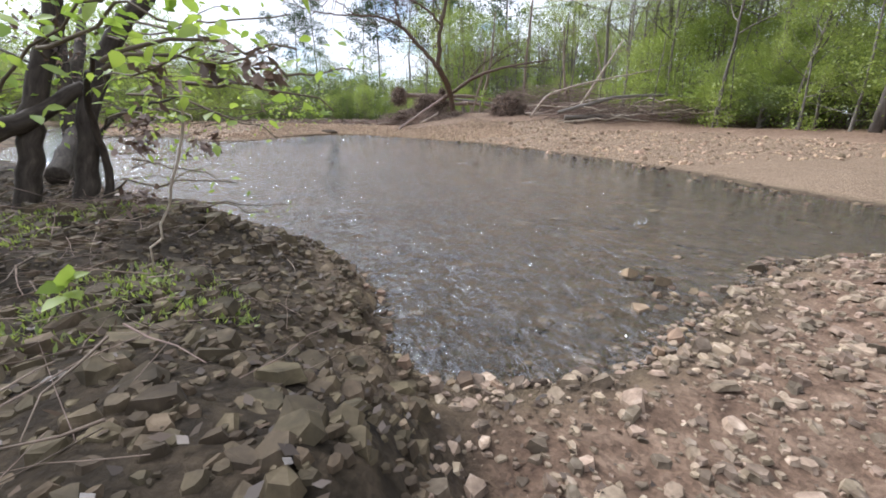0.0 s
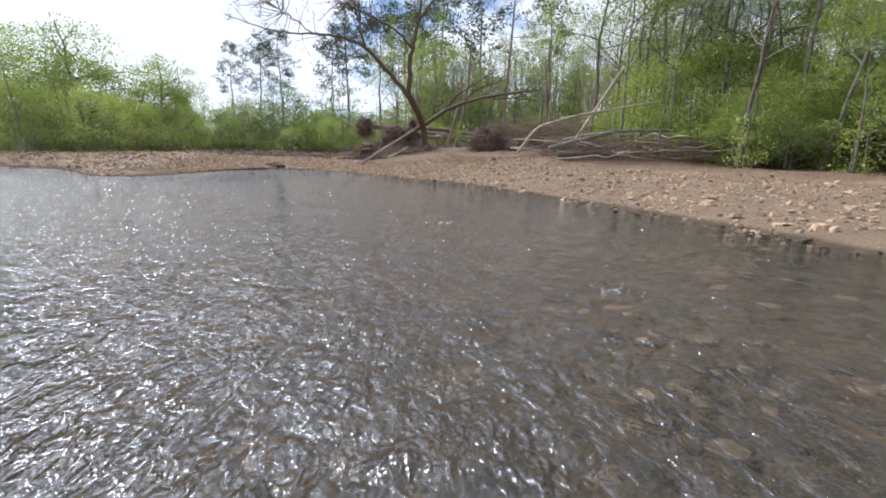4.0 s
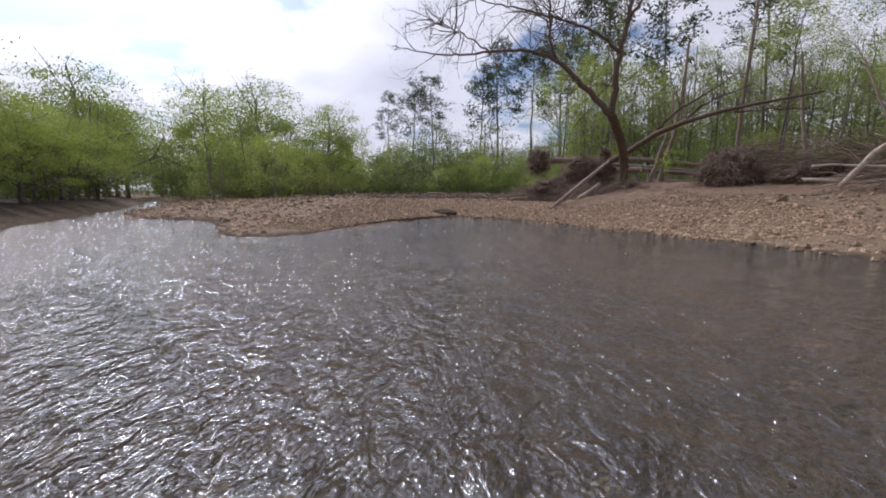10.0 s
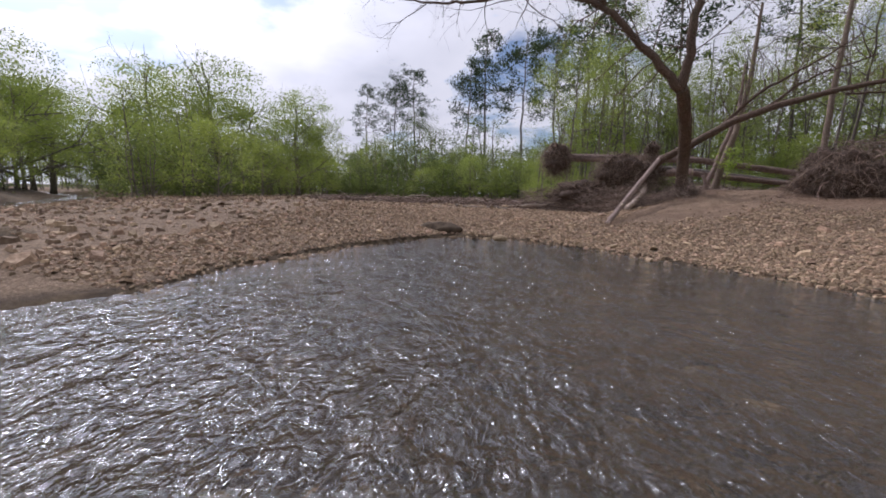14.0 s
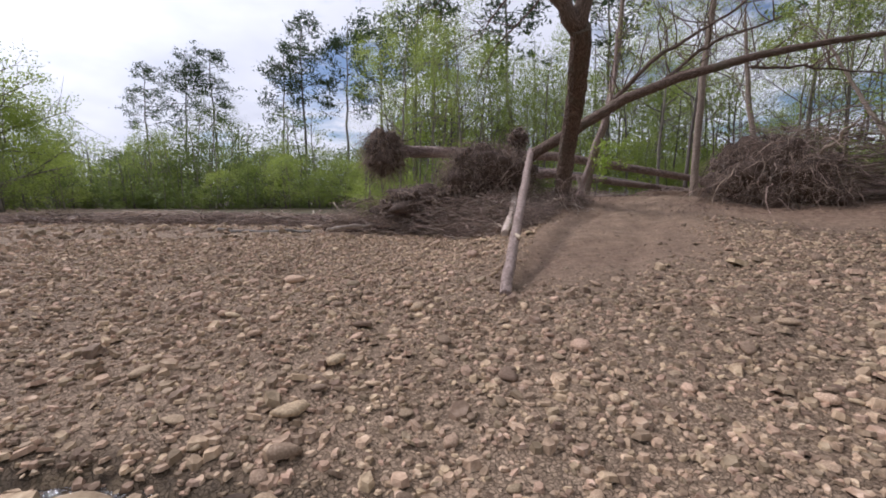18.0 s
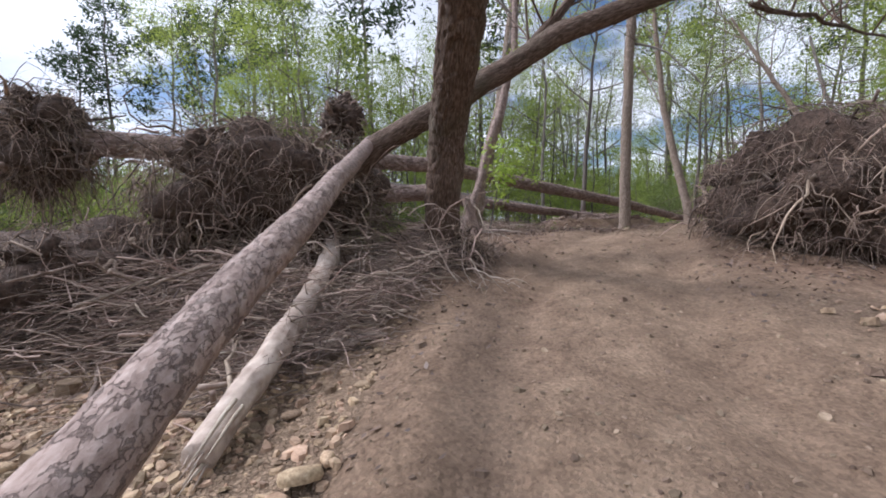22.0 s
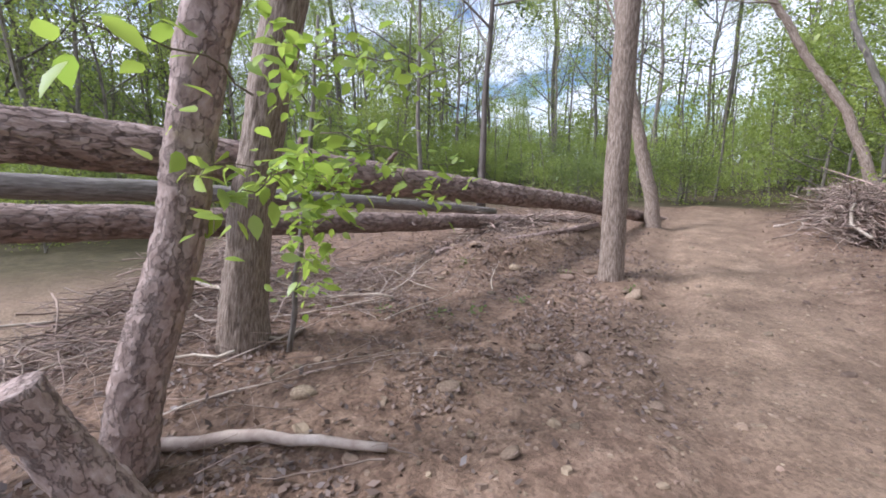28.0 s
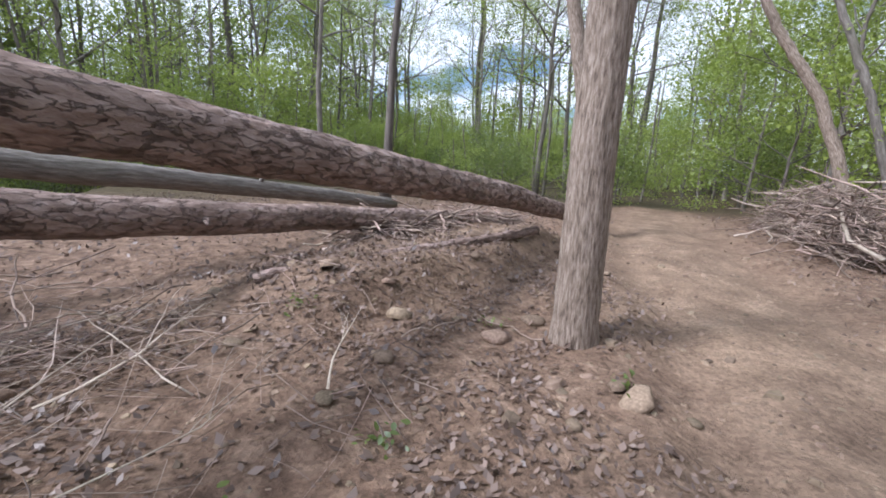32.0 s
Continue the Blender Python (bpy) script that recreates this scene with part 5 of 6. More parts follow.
# ---- stones ----
def stone_shape(seed, flat=0.5):
    """A worn slab: an uneven five- or six-sided top on a wider waist."""
    rng = np.random.RandomState(seed)
    k = 5 + seed % 3
    a = np.arange(k) * 6.283 / k + rng.uniform(-0.4, 0.4, k)
    r = 0.5 * rng.uniform(0.72, 1.1, k)
    slim, high = rng.uniform(0.6, 0.9), flat * rng.uniform(0.35, 0.8)
    waist = np.stack([np.cos(a) * r, np.sin(a) * r * slim, rng.uniform(-0.12, 0.08, k) * high], 1)
    shrink = rng.uniform(0.55, 0.88, k)
    top = np.stack([np.cos(a) * r * shrink, np.sin(a) * r * slim * shrink, high * rng.uniform(0.35, 0.62, k)], 1)
    waist[:, 2] -= high * 0.3
    vs = np.vstack([waist, top])
    fs = []
    for i in range(k):
        n = (i + 1) % k
        fs.append([i, n, k + n, k + i])
        if 0 < i < k - 1:
            fs.append([k, k + i, k + i + 1, k + i + 1])
    return vs, np.array(fs)


STONES = [stone_shape(100 + k, 0.55) for k in range(10)]


def strew(name, x, y, size, seed, sink=0.1, dz=0.0):
    """Stones lying on the ground as one mesh."""
    rng = np.random.RandomState(seed)
    z = height(x, y)
    vs, fs, n = [], [], 0
    kinds = rng.randint(0, len(STONES), len(x))
    turn, tilt, tilt2 = rng.uniform(0, 6.28, len(x)), rng.normal(0, 0.22, len(x)), rng.normal(0, 0.22, len(x))
    for k, (sv, sf) in enumerate(STONES):
        pick = np.where(kinds == k)[0]
        if not len(pick):
            continue
        c, s = np.cos(turn[pick])[:, None], np.sin(turn[pick])[:, None]
        px = sv[None, :, 0] * size[pick][:, None]
        py = sv[None, :, 1] * size[pick][:, None]
        pz = sv[None, :, 2] * size[pick][:, None] + px * tilt[pick][:, None] + py * tilt2[pick][:, None]
        v = np.stack([px * c - py * s + x[pick][:, None], px * s + py * c + y[pick][:, None],
                      pz + (z[pick] + dz + size[pick] * (0.2 - sink))[:, None]], -1)
        f = sf[None] + (np.arange(len(pick)) * len(sv))[:, None, None] + n
        vs.append(v.reshape(-1, 3))
        fs.append(f.reshape(-1, 4))
        n += len(pick) * len(sv)
    return fast_mesh(name, np.vstack(vs), np.vstack(fs), False)


def scatter(count, box, seed, keep):
    rng = np.random.RandomState(seed)
    x, y = rng.uniform(box[0], box[1], count), rng.uniform(box[2], box[3], count)
    ok = keep(x, y, rng)
    return x[ok], y[ok], rng


def bare(x, y, rng):
    d = shore_distance(x, y)
    return (d > -0.4) & (rng.uniform(0, 1, len(x)) > soil_share(x, y) * 1.7) & ~start_side(x, y)


x, y, rng = scatter(96000, (-13, 6, 16, 36), 71, bare)
size = np.clip(rng.lognormal(-2.8, 0.42, len(x)), 0.03, 0.3)
gravel = part("gravel", strew("gravel", x, y, size, 72), STONE)
tagged(gravel, "tan and grey rounded river stones covering the bar", "gravel", kind="stuff")
x, y, rng = scatter(9000, (0, 30, 2, 30), 73, bare)
size = np.clip(rng.lognormal(-2.1, 0.45, len(x)), 0.07, 0.5)
gravel = part("gravel", strew("gravel", x, y, size, 74), STONE)
tagged(gravel, "tan flat stones along the river's edge", "gravel", kind="stuff")
x, y, rng = scatter(15000, (-40, 0, 13, 58), 75, lambda x, y, r: bare(x, y, r) & ((x < -12) | (y > 34)))
size = np.clip(rng.lognormal(-1.9, 0.45, len(x)), 0.07, 0.5)
gravel = part("gravel", strew("gravel", x, y, size, 76), STONE)
tagged(gravel, "tan stones on the far gravel spit", "gravel", kind="stuff")
x, y, rng = scatter(30000, (-9, 9, -10, 25), 77, lambda x, y, r: shore_distance(x, y) < 0.05)
size = np.clip(rng.lognormal(-2.5, 0.5, len(x)), 0.04, 0.3)
bed = part("bed_stones", strew("bed_stones", x, y, size, 78), BED_STONE)
tagged(bed, "brown stones under the river water", "stones", kind="stuff")
x, y, rng = scatter(40000, (-5, 7, -12.0, -3.5), 79, lambda x, y, r: (shore_distance(x, y) > -0.25) & start_side(x, y) & ((x < 0.1) | (r.uniform(0, 1, len(x)) < 0.75)))
size = np.clip(rng.lognormal(-2.95, 0.6, len(x)), 0.02, 0.26)
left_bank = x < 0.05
bank = part("bank_stones", strew("bank_stones", x[left_bank], y[left_bank], size[left_bank], 80, sink=0.22), SHADED_BANK_STONE)
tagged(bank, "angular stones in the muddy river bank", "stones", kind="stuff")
bank = part("shore_stones", strew("shore_stones", x[~left_bank], y[~left_bank], np.clip(size[~left_bank] * 0.95, 0.03, 0.19), 81, sink=0.15), SHORE_STONE)
tagged(bank, "tan flat stones at the edge of the ford", "stones", kind="stuff")
rock = Shape()
rock.lump((-8.35, 24.9, 0.12), (0.75, 0.45, 0.28), 5, 3, 0.3)
rock_ob = part("boulder", rock, STONE_WET)
tagged(rock_ob, "dark wet boulder at the water's edge", "rock")


# ---- near foliage ----
def spray(root, twig_name, a, b, count, size, seed, radius=0.006, spread=0.08, mat=LEAF_NEAR):
    """A thin twig with its leaves."""
    rng = np.random.RandomState(seed)
    p = bend(a, b, 9, 0.03, rng, sag=-0.04)
    sh = Shape()
    sh.tube(p, np.linspace(radius, radius * 0.35, 9), 5)
    twig = part(twig_name, sh, TWIG_GREEN, root)
    at = p[rng.randint(2, 9, count)] + rng.normal(0, spread, (count, 3))
    tagged(part("leafage", leaf_mesh("leafage", at, size, seed), mat, twig), kind="stuff")


TWIG_GREEN = material("green_twig", [(0.3, (0.10, 0.075, 0.05)), (0.7, (0.20, 0.16, 0.11))], 6, bump=0.2)
river_shrub = thing("river_shrub", "dark-stemmed shrub in bright new leaf overhanging the bank", "shrub")
for k, (pts, rad) in enumerate([
        ([(-2.7, -8.15, 0.3), (-2.51, -8.0, 1.47), (-2.28, -7.83, 2.04), (-1.97, -7.65, 2.43), (-1.5, -7.3, 3.1)], [0.10, 0.075, 0.07, 0.06, 0.04]),
        ([(-3.0, -8.4, 0.3), (-2.78, -8.22, 1.45), (-2.57, -8.05, 2.08), (-2.5, -8.0, 3.0)], [0.09, 0.08, 0.07, 0.04]),
        ([(-3.6, -9.0, 0.9), (-2.9, -8.4, 1.25), (-2.5, -8.0, 1.6)], [0.10, 0.08, 0.05]),
        ([(-2.55, -8.1, 0.4), (-2.45, -8.0, 1.0), (-2.3, -8.3, 1.5), (-1.7, -8.9, 1.75)], [0.04, 0.03, 0.025, 0.012])]):
    log_part("stem", pts, rad, BARK_DARK, river_shrub, sides=10, step=0.1, seed=90 + k)
for k, (a, b, count, size) in enumerate([
        ((-2.4, -8.1, 1.5), (-0.45, -10.2, 1.60), 26, 0.10), ((-2.0, -9.4, 1.35), (-0.55, -10.35, 1.72), 24, 0.11), ((-0.9, -10.0, 1.55), (-0.22, -10.2, 1.58), 20, 0.085),
        ((-2.4, -8.0, 1.3), (-0.75, -9.7, 1.35), 16, 0.08), ((-2.3, -7.9, 1.0), (-1.2, -8.6, 0.9), 14, 0.08), ((-2.6, -8.2, 1.8), (-1.5, -9.3, 2.0), 22, 0.10),
        ((-0.9, -10.0, 1.58), (-0.08, -10.2, 1.60), 16, 0.075), ((-0.5, -9.7, 1.6), (-0.05, -9.3, 1.62), 18, 0.08), ((-1.3, -9.8, 1.65), (-0.55, -10.05, 1.70), 26, 0.10),
        ((-0.75, -9.7, 1.52), (-0.1, -9.6, 1.40), 12, 0.07), ((-1.5, -9.0, 1.5), (-0.5, -9.3, 1.25), 10, 0.06), ((-1.9, -8.6, 1.9), (-0.3, -9.5, 1.85), 8, 0.06), ((-1.9, -8.6, 2.1), (-0.6, -9.4, 2.05), 10, 0.06),
        ((-2.2, -8.3, 0.8), (-0.9, -9.0, 0.95), 8, 0.05), ((-2.0, -8.4, 0.5), (-0.7, -8.7, 0.75), 8, 0.05),
        ((-2.9, -8.5, 1.2), (-2.3, -9.7, 1.3), 26, 0.10), ((-2.3, -7.9, 2.0), (-1.0, -8.5, 2.1), 20, 0.09), ((-2.1, -7.8, 0.6), (-1.1, -8.0, 0.55), 10, 0.06)]):
    spray(river_shrub, "branch", a, b, int(count * 1.4), size * 0.95, 110 + k, 0.010, 0.09)
copy_thing(river_shrub, Matrix.Translation((-4.3, -5.4, 0)) @ Matrix.Rotation(radians(75), 4, "Z") @ Matrix.Translation((2.7, 8.15, 0)))
copy_thing(river_shrub, Matrix.Translation((-6.0, -6.8, 0)) @ Matrix.Rotation(radians(40), 4, "Z") @ Matrix.Translation((2.7, 8.15, 0)))
SHIFT = Matrix.Translation((-0.32, 0.97, 0.12))
clump = Shape()
rng = np.random.RandomState(131)
for c in ((-2.62, -8.1, 1.95), (-0.75, -9.9, 1.55), (-0.4, -10.1, 1.57), (-1.1, -9.5, 1.35), (-1.3, -9.3, 1.25), (-0.25, -10.1, 1.55), (-1.4, -9.2, 0.9), (-1.0, -9.1, 1.2)):
    clump.leaves(np.array(c) + rng.normal(0, 0.045 if c[0] > -2 else 0.12, (46 if c[0] > -2 else 160, 3)), 0.06, rng)
tagged(part("withered_leafage", clump, LEAF_DRY, river_shrub), kind="stuff")
vine = Shape()
vine.tube(bend((-0.75, -9.75, 1.53), (-1.25, -9.55, 0.45), 12, 0.02, rng, sag=0.05), np.linspace(0.008, 0.005, 12), 6)
dry_vine = part("dry_vine", vine, WOOD_PALE)
dry_vine.matrix_basis = SHIFT
river_shrub.matrix_basis = SHIFT
tagged(dry_vine, "pale dry vine hanging down to the bank", "vine")

seedling = thing("seedling", "small broad-leaved seedling on the muddy bank", "plant", (-1.45, -9.2, z_at(-1.45, -9.2)))
sh = Shape()
sh.tube([(0, 0, 0), (0.01, 0, 0.1), (0.0, 0.02, 0.2)], [0.005, 0.004, 0.003], 5)
part("stem", sh, TWIG_GREEN, seedling)
for k in range(6):
    me = leaf_mesh("leaf", np.array([(0, 0, 0.10 + 0.018 * k)]), 0.15, 140 + k, -0.3)
    part("leaf", me, LEAF_NEAR, seedling)

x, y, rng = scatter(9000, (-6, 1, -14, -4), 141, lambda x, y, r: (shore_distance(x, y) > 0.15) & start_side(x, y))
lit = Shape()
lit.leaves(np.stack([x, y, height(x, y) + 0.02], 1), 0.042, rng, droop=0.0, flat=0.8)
tagged(part("leaf_litter", lit, LEAF_DRY_SHADED), "brown dead leaves lying on the bank", "leaf litter", kind="stuff")
def moss_patch(x, y):
    """How thick the moss lies round the seedling and the shrub."""
    return sum(np.exp(-(((x - a) / w) ** 2 + ((y - b) / w) ** 2)) for a, b, w in ((-1.15, -8.95, 0.4), (-1.55, -8.9, 0.45), (-1.5, -9.7, 0.25), (-2.5, -7.6, 0.6), (-2.9, -8.6, 0.5)))


x, y, rng = scatter(30000, (-4, 0.2, -11, -6), 142, lambda x, y, r: (shore_distance(x, y) > 0.3) & start_side(x, y) & (moss_patch(x, y) + 0.35 * fbm(x, y, 0.5, 3, 66) > 0.5))
gr = Shape()
gr.leaves(np.stack([x, y, height(x, y)], 1), 0.045, rng, droop=-0.6, slim=0.3)
tagged(part("moss_grass", gr, LEAF_SPRING), "tufts of moss and short grass on the bank", "grass", kind="stuff")
stick_heap("driftwood_litter", "thin dry twigs lying on the muddy bank", [(-0.8, -11), (-1.2, -9.6), (-2.5, -8), (-4, -6)], 0.9, 0.02, 420, 143, long=(0.08, 0.5), thick=(0.0015, 0.006))

x, y, rng = scatter(42000, (-5, 22, 31, 50), 144, lambda x, y, r: (soil_share(x, y) > 0.5) & (trail_distance(x, y) + r.normal(0, 0.4, len(x)) > 1.5))
lit = Shape()
lit.leaves(np.stack([x, y, height(x, y) + 0.02], 1), 0.065, rng, droop=0.0, flat=0.55)
tagged(part("leaf_litter", lit, LEAF_DRY), "brown dead leaves on the woodland soil", "leaf litter", kind="stuff")
x, y, rng = scatter(26000, (3, 12, 36, 41.5), 146, lambda x, y, r: (trail_distance(x, y) + r.normal(0, 0.3, len(x)) > 1.0) & (fbm(x, y, 0.8, 3, 98) > -0.25))
lit = Shape()
lit.leaves(np.stack([x, y, height(x, y) + 0.015], 1), 0.05, rng, droop=0.0, flat=0.5)
tagged(part("leaf_litter", lit, LEAF_DRY), "curled brown leaves gathered beside the dirt track", "leaf litter", kind="stuff")
stick_heap("driftwood_litter", "thin pale twigs scattered on the woodland soil", [(4.5, 38.3), (7.5, 39), (10, 40)], 1.4, 0.03, 260, 145, long=(0.1, 0.7), thick=(0.002, 0.007))

young = thing("leafy_sapling", "sapling with large bright green drooping leaves", "sapling")
log_part("stem", [(5.8, 38.95, 1.7), (5.85, 38.7, 2.6), (5.9, 38.5, 3.4), (6.0, 38.4, 4.4)], [0.025, 0.022, 0.018, 0.01], BARK_GREY, young, sides=8, seed=150)
for k, (a, b, count, size) in enumerate([
        ((5.88, 38.5, 3.4), (5.4, 37.75, 3.25), 26, 0.12), ((5.88, 38.5, 3.5), (5.75, 37.8, 3.1), 30, 0.12), ((5.9, 38.5, 3.3), (6.2, 37.75, 3.22), 18, 0.11),
        ((6.1, 37.9, 3.25), (6.55, 37.6, 3.2), 12, 0.11), ((5.9, 38.5, 3.5), (6.5, 37.85, 3.4), 14, 0.12), ((5.88, 38.6, 2.9), (5.6, 38.1, 2.85), 16, 0.09),
        ((5.9, 38.45, 3.8), (5.3, 37.7, 4.0), 18, 0.12), ((5.95, 38.4, 4.1), (6.6, 37.9, 4.05), 16, 0.11), ((5.85, 38.7, 2.4), (5.65, 38.3, 2.4), 12, 0.08),
        ((5.2, 37.7, 3.7), (4.5, 37.1, 3.75), 10, 0.11), ((5.88, 38.5, 3.4), (4.85, 37.5, 3.3), 16, 0.12), ((5.5, 38.0, 3.35), (4.9, 37.55, 3.05), 16, 0.12),
        ((5.85, 38.6, 3.1), (5.45, 37.7, 2.95), 18, 0.11), ((5.85, 38.6, 2.8), (5.55, 37.9, 2.62), 16, 0.09), ((5.9, 38.45, 3.9), (5.4, 37.5, 3.75), 20, 0.11),
        ((6.0, 38.4, 4.2), (5.9, 37.6, 3.95), 16, 0.11), ((5.95, 38.4, 3.6), (6.9, 37.9, 3.35), 14, 0.10), ((5.95, 38.4, 4.0), (7.2, 38.3, 3.9), 16, 0.1)]):
    spray(young, "branch", a, b, int(count * 2.0), size * 1.2, 151 + k, 0.006, 0.10)

# ---- broken wood by the flaky tree ----
wood_log("broken_stump", [(4.55, 37.55, 1.4), (4.38, 37.54, 2.05), (4.2, 37.53, 2.62)], [0.13, 0.115, 0.09], BARK_FLAKY, "broken flaky log stub standing out of the heap", seed=160, rough=0.07, sides=44, step=0.02, ridge=(0.012, 0.055, 0.09))
old_stump = thing("old_stump", "thick gnarled old stump in the debris", "stump")
log_part("trunk", [(3.62, 37.3, 1.2), (3.58, 37.32, 1.6), (3.5, 37.38, 2.1), (3.4, 37.45, 2.5)], [0.34, 0.24, 0.19, 0.13], BARK_STUMP, old_stump, seed=165, sides=64, step=0.025, rough=0.1, ridge=(0.05, 0.09, 0.35))
for k in range(5):
    a = 1.26 * k
    log_part("surface_root", [(3.6 + 0.2 * math.cos(a), 37.3 + 0.2 * math.sin(a), 1.75), (3.6 + 0.45 * math.cos(a), 37.3 + 0.45 * math.sin(a), 1.5), (3.6 + 0.8 * math.cos(a), 37.3 + 0.8 * math.sin(a), 1.3)],
             [0.10, 0.08, 0.03], BARK_STUMP, old_stump, sides=12, step=0.06, seed=166 + k)
wood_log("straight_stick", [(4.6, 38.35, z_at(4.6, 38.35) + 0.05), (5.1, 37.8, z_at(5.1, 37.8) + 0.05), (5.55, 37.25, z_at(5.55, 37.25) + 0.04)], [0.04, 0.035, 0.025], WOOD_PALE, "bare grey stick lying on the soil", seed=161, sides=10)
sawn = wood_log("sawn_log", [(4.0, 38.6, 2.82), (1.6, 40.0, 2.75)], [0.2, 0.22], BARK_PINE, "sawn pine log with a pale cut face", seed=162, sides=44, step=0.03, ridge=(0.010, 0.07, 0.13))
cut = Shape()
c, w = np.array((4.0, 38.6, 2.82)), np.array((2.4, -1.4, 0.07)) / 2.78
cut.tube([c - w * 0.01, c + w * 0.012], [0.19, 0.185], 24)
part("cut_face", cut, WOOD_CUT, sawn, "pale sawn end with dark cracks")
wood_log("half_buried_log", [(9.0, 40.3, z_at(9, 40.3) + 0.05), (12.5, 39.2, z_at(12.5, 39.2) + 0.1)], [0.05, 0.06], BARK_PINE, "pale log half sunk in the sandy soil", seed=163)

# ---- fallen branches along the gravel's edge ----
for k, (pts, rad, mat) in enumerate([
        ([(11.2, 22.6, 2.2), (12.3, 22.2, 4.4), (13.8, 22.0, 7.1)], [0.10, 0.08, 0.05], WOOD_PALE),
        ([(7.5, 22.4, 1.4), (8.6, 22.2, 3.0), (11.0, 22.0, 3.9), (16.4, 22.0, 5.3)], [0.10, 0.09, 0.07, 0.04], WOOD_PALE),
        ([(9.6, 22.4, 1.8), (13.7, 22.0, 3.2), (17.6, 22.0, 3.6), (20.7, 22.0, 3.2)], [0.14, 0.13, 0.10, 0.06], BARK_GREY),
        ([(18.0, 21.8, 1.1), (23.1, 20.5, 0.95), (27.0, 18.5, 0.8)], [0.18, 0.17, 0.13], WOOD_PALE),
        ([(17.6, 22.0, 3.0), (20.2, 21.6, 2.0), (26.6, 20.5, 2.5)], [0.07, 0.06, 0.04], WOOD_PALE),
        ([(19.0, 22.0, 3.3), (22.3, 22.0, 3.8), (25.0, 22.0, 4.0)], [0.06, 0.05, 0.03], WOOD_PALE),
        ([(10.2, 22.5, 1.5), (14.1, 22.2, 1.9), (18.3, 21.8, 1.2)], [0.16, 0.15, 0.12], BARK_GREY),
        ([(10.8, 22.2, 1.1), (15.0, 21.7, 1.35), (18.8, 21.3, 1.0)], [0.13, 0.14, 0.11], BARK_BROWN)]):
    pts = [(x, y, z - 0.55 * min(1, max(0, (x - 9) / 8))) for x, y, z in pts]
    root = wood_log("fallen_branch", pts, rad, mat, "long bare fallen branch in the tangle beside the gravel", seed=170 + k, sides=10, step=0.3)
    root["group"] = "fallen branches"
    fork, tips, rng = Shape(), [], np.random.RandomState(190 + k)
    p = np.array(pts)
    for _ in range(5):
        i = rng.randint(0, len(p) - 1)
        way = rng.normal(0, 1, 3) + (p[i + 1] - p[i]) * 0.4 + np.array([0, 0, 0.3])
        grow(fork, p[i] + (p[i + 1] - p[i]) * rng.uniform(0.2, 1), way / np.linalg.norm(way), rng.uniform(1.0, 2.6), 0.03, 1, rng, tips, 5)
    tagged(part("twigwork", fork, TWIG, root), kind="stuff")

# ---- single stones along the way ----
rng = np.random.RandomState(201)
def worn_stone(seed):
    """A single worn river stone with rounded shoulders and an uneven top."""
    rng = np.random.RandomState(seed)
    k = 9
    a = np.arange(k) * 6.283 / k + rng.uniform(-0.22, 0.22, k)
    r = 0.5 * rng.uniform(0.78, 1.08, k)
    slim, high = rng.uniform(0.55, 0.9), rng.uniform(0.10, 0.24)
    vs = []
    for rise, wide in ((-0.25, 0.9), (0.25, 1.0), (0.72, 0.88), (0.98, 0.58)):
        q = wide * r * rng.uniform(0.95, 1.05, k)
        vs.append(np.stack([np.cos(a) * q, np.sin(a) * q * slim, high * (rise + rng.normal(0, 0.05, k) + 0.12 * np.cos(a + seed))], 1))
    vs = np.vstack(vs + [np.array([[0, 0, high * 1.02]])])
    fs = [[j * k + i, j * k + (i + 1) % k, (j + 1) * k + (i + 1) % k, (j + 1) * k + i] for j in range(3) for i in range(k)]
    fs += [[3 * k + i, 3 * k + (i + 1) % k, 4 * k, 4 * k] for i in range(k)]
    return vs, np.array(fs)


BIG = [fast_mesh("stone", *worn_stone(700 + k), True) for k in range(10)]
for me in BIG:
    me.materials.append(STONE)
way = [(-5.5, 17), (-5.0, 20), (-3.9, 23), (-2.9, 25.6), (-1.8, 27.6), (-0.6, 29.9), (0.6, 32)]
made = 0
while made < 290:
    s = rng.uniform(0, len(way) - 1.001)
    i = int(s)
    x = way[i][0] + (way[i + 1][0] - way[i][0]) * (s - i) + rng.normal(-1.0, 2.2)
    y = way[i][1] + (way[i + 1][1] - way[i][1]) * (s - i) + rng.normal(1.5, 1.5)
    if bare(np.array([x]), np.array([y]), rng)[0]:
        size = float(np.clip(rng.lognormal(-1.95, 0.35), 0.09, 0.38))
        ob = new("stone", BIG[rng.randint(10)])
        ob.matrix_basis = Matrix.LocRotScale((x, y, z_at(x, y) + size * 0.12), Euler((rng.normal(0, 0.15), rng.normal(0, 0.15), rng.uniform(0, 6.28))), (size, size, size))
        ob.parent = ground
        made += 1


# ---- pebbles and clods on the woodland soil ----
x, y, rng = scatter(20000, (-3, 15, 27, 41), 211, lambda x, y, r: soil_share(x, y) > 0.2)
size = np.clip(rng.lognormal(-3.45, 0.55, len(x)), 0.012, 0.2)
peb = part("pebbles", strew("pebbles", x, y, size, 212, sink=0.24), SOIL_STONE)
tagged(peb, "small stones and clods in the sandy track", "stones", kind="stuff")

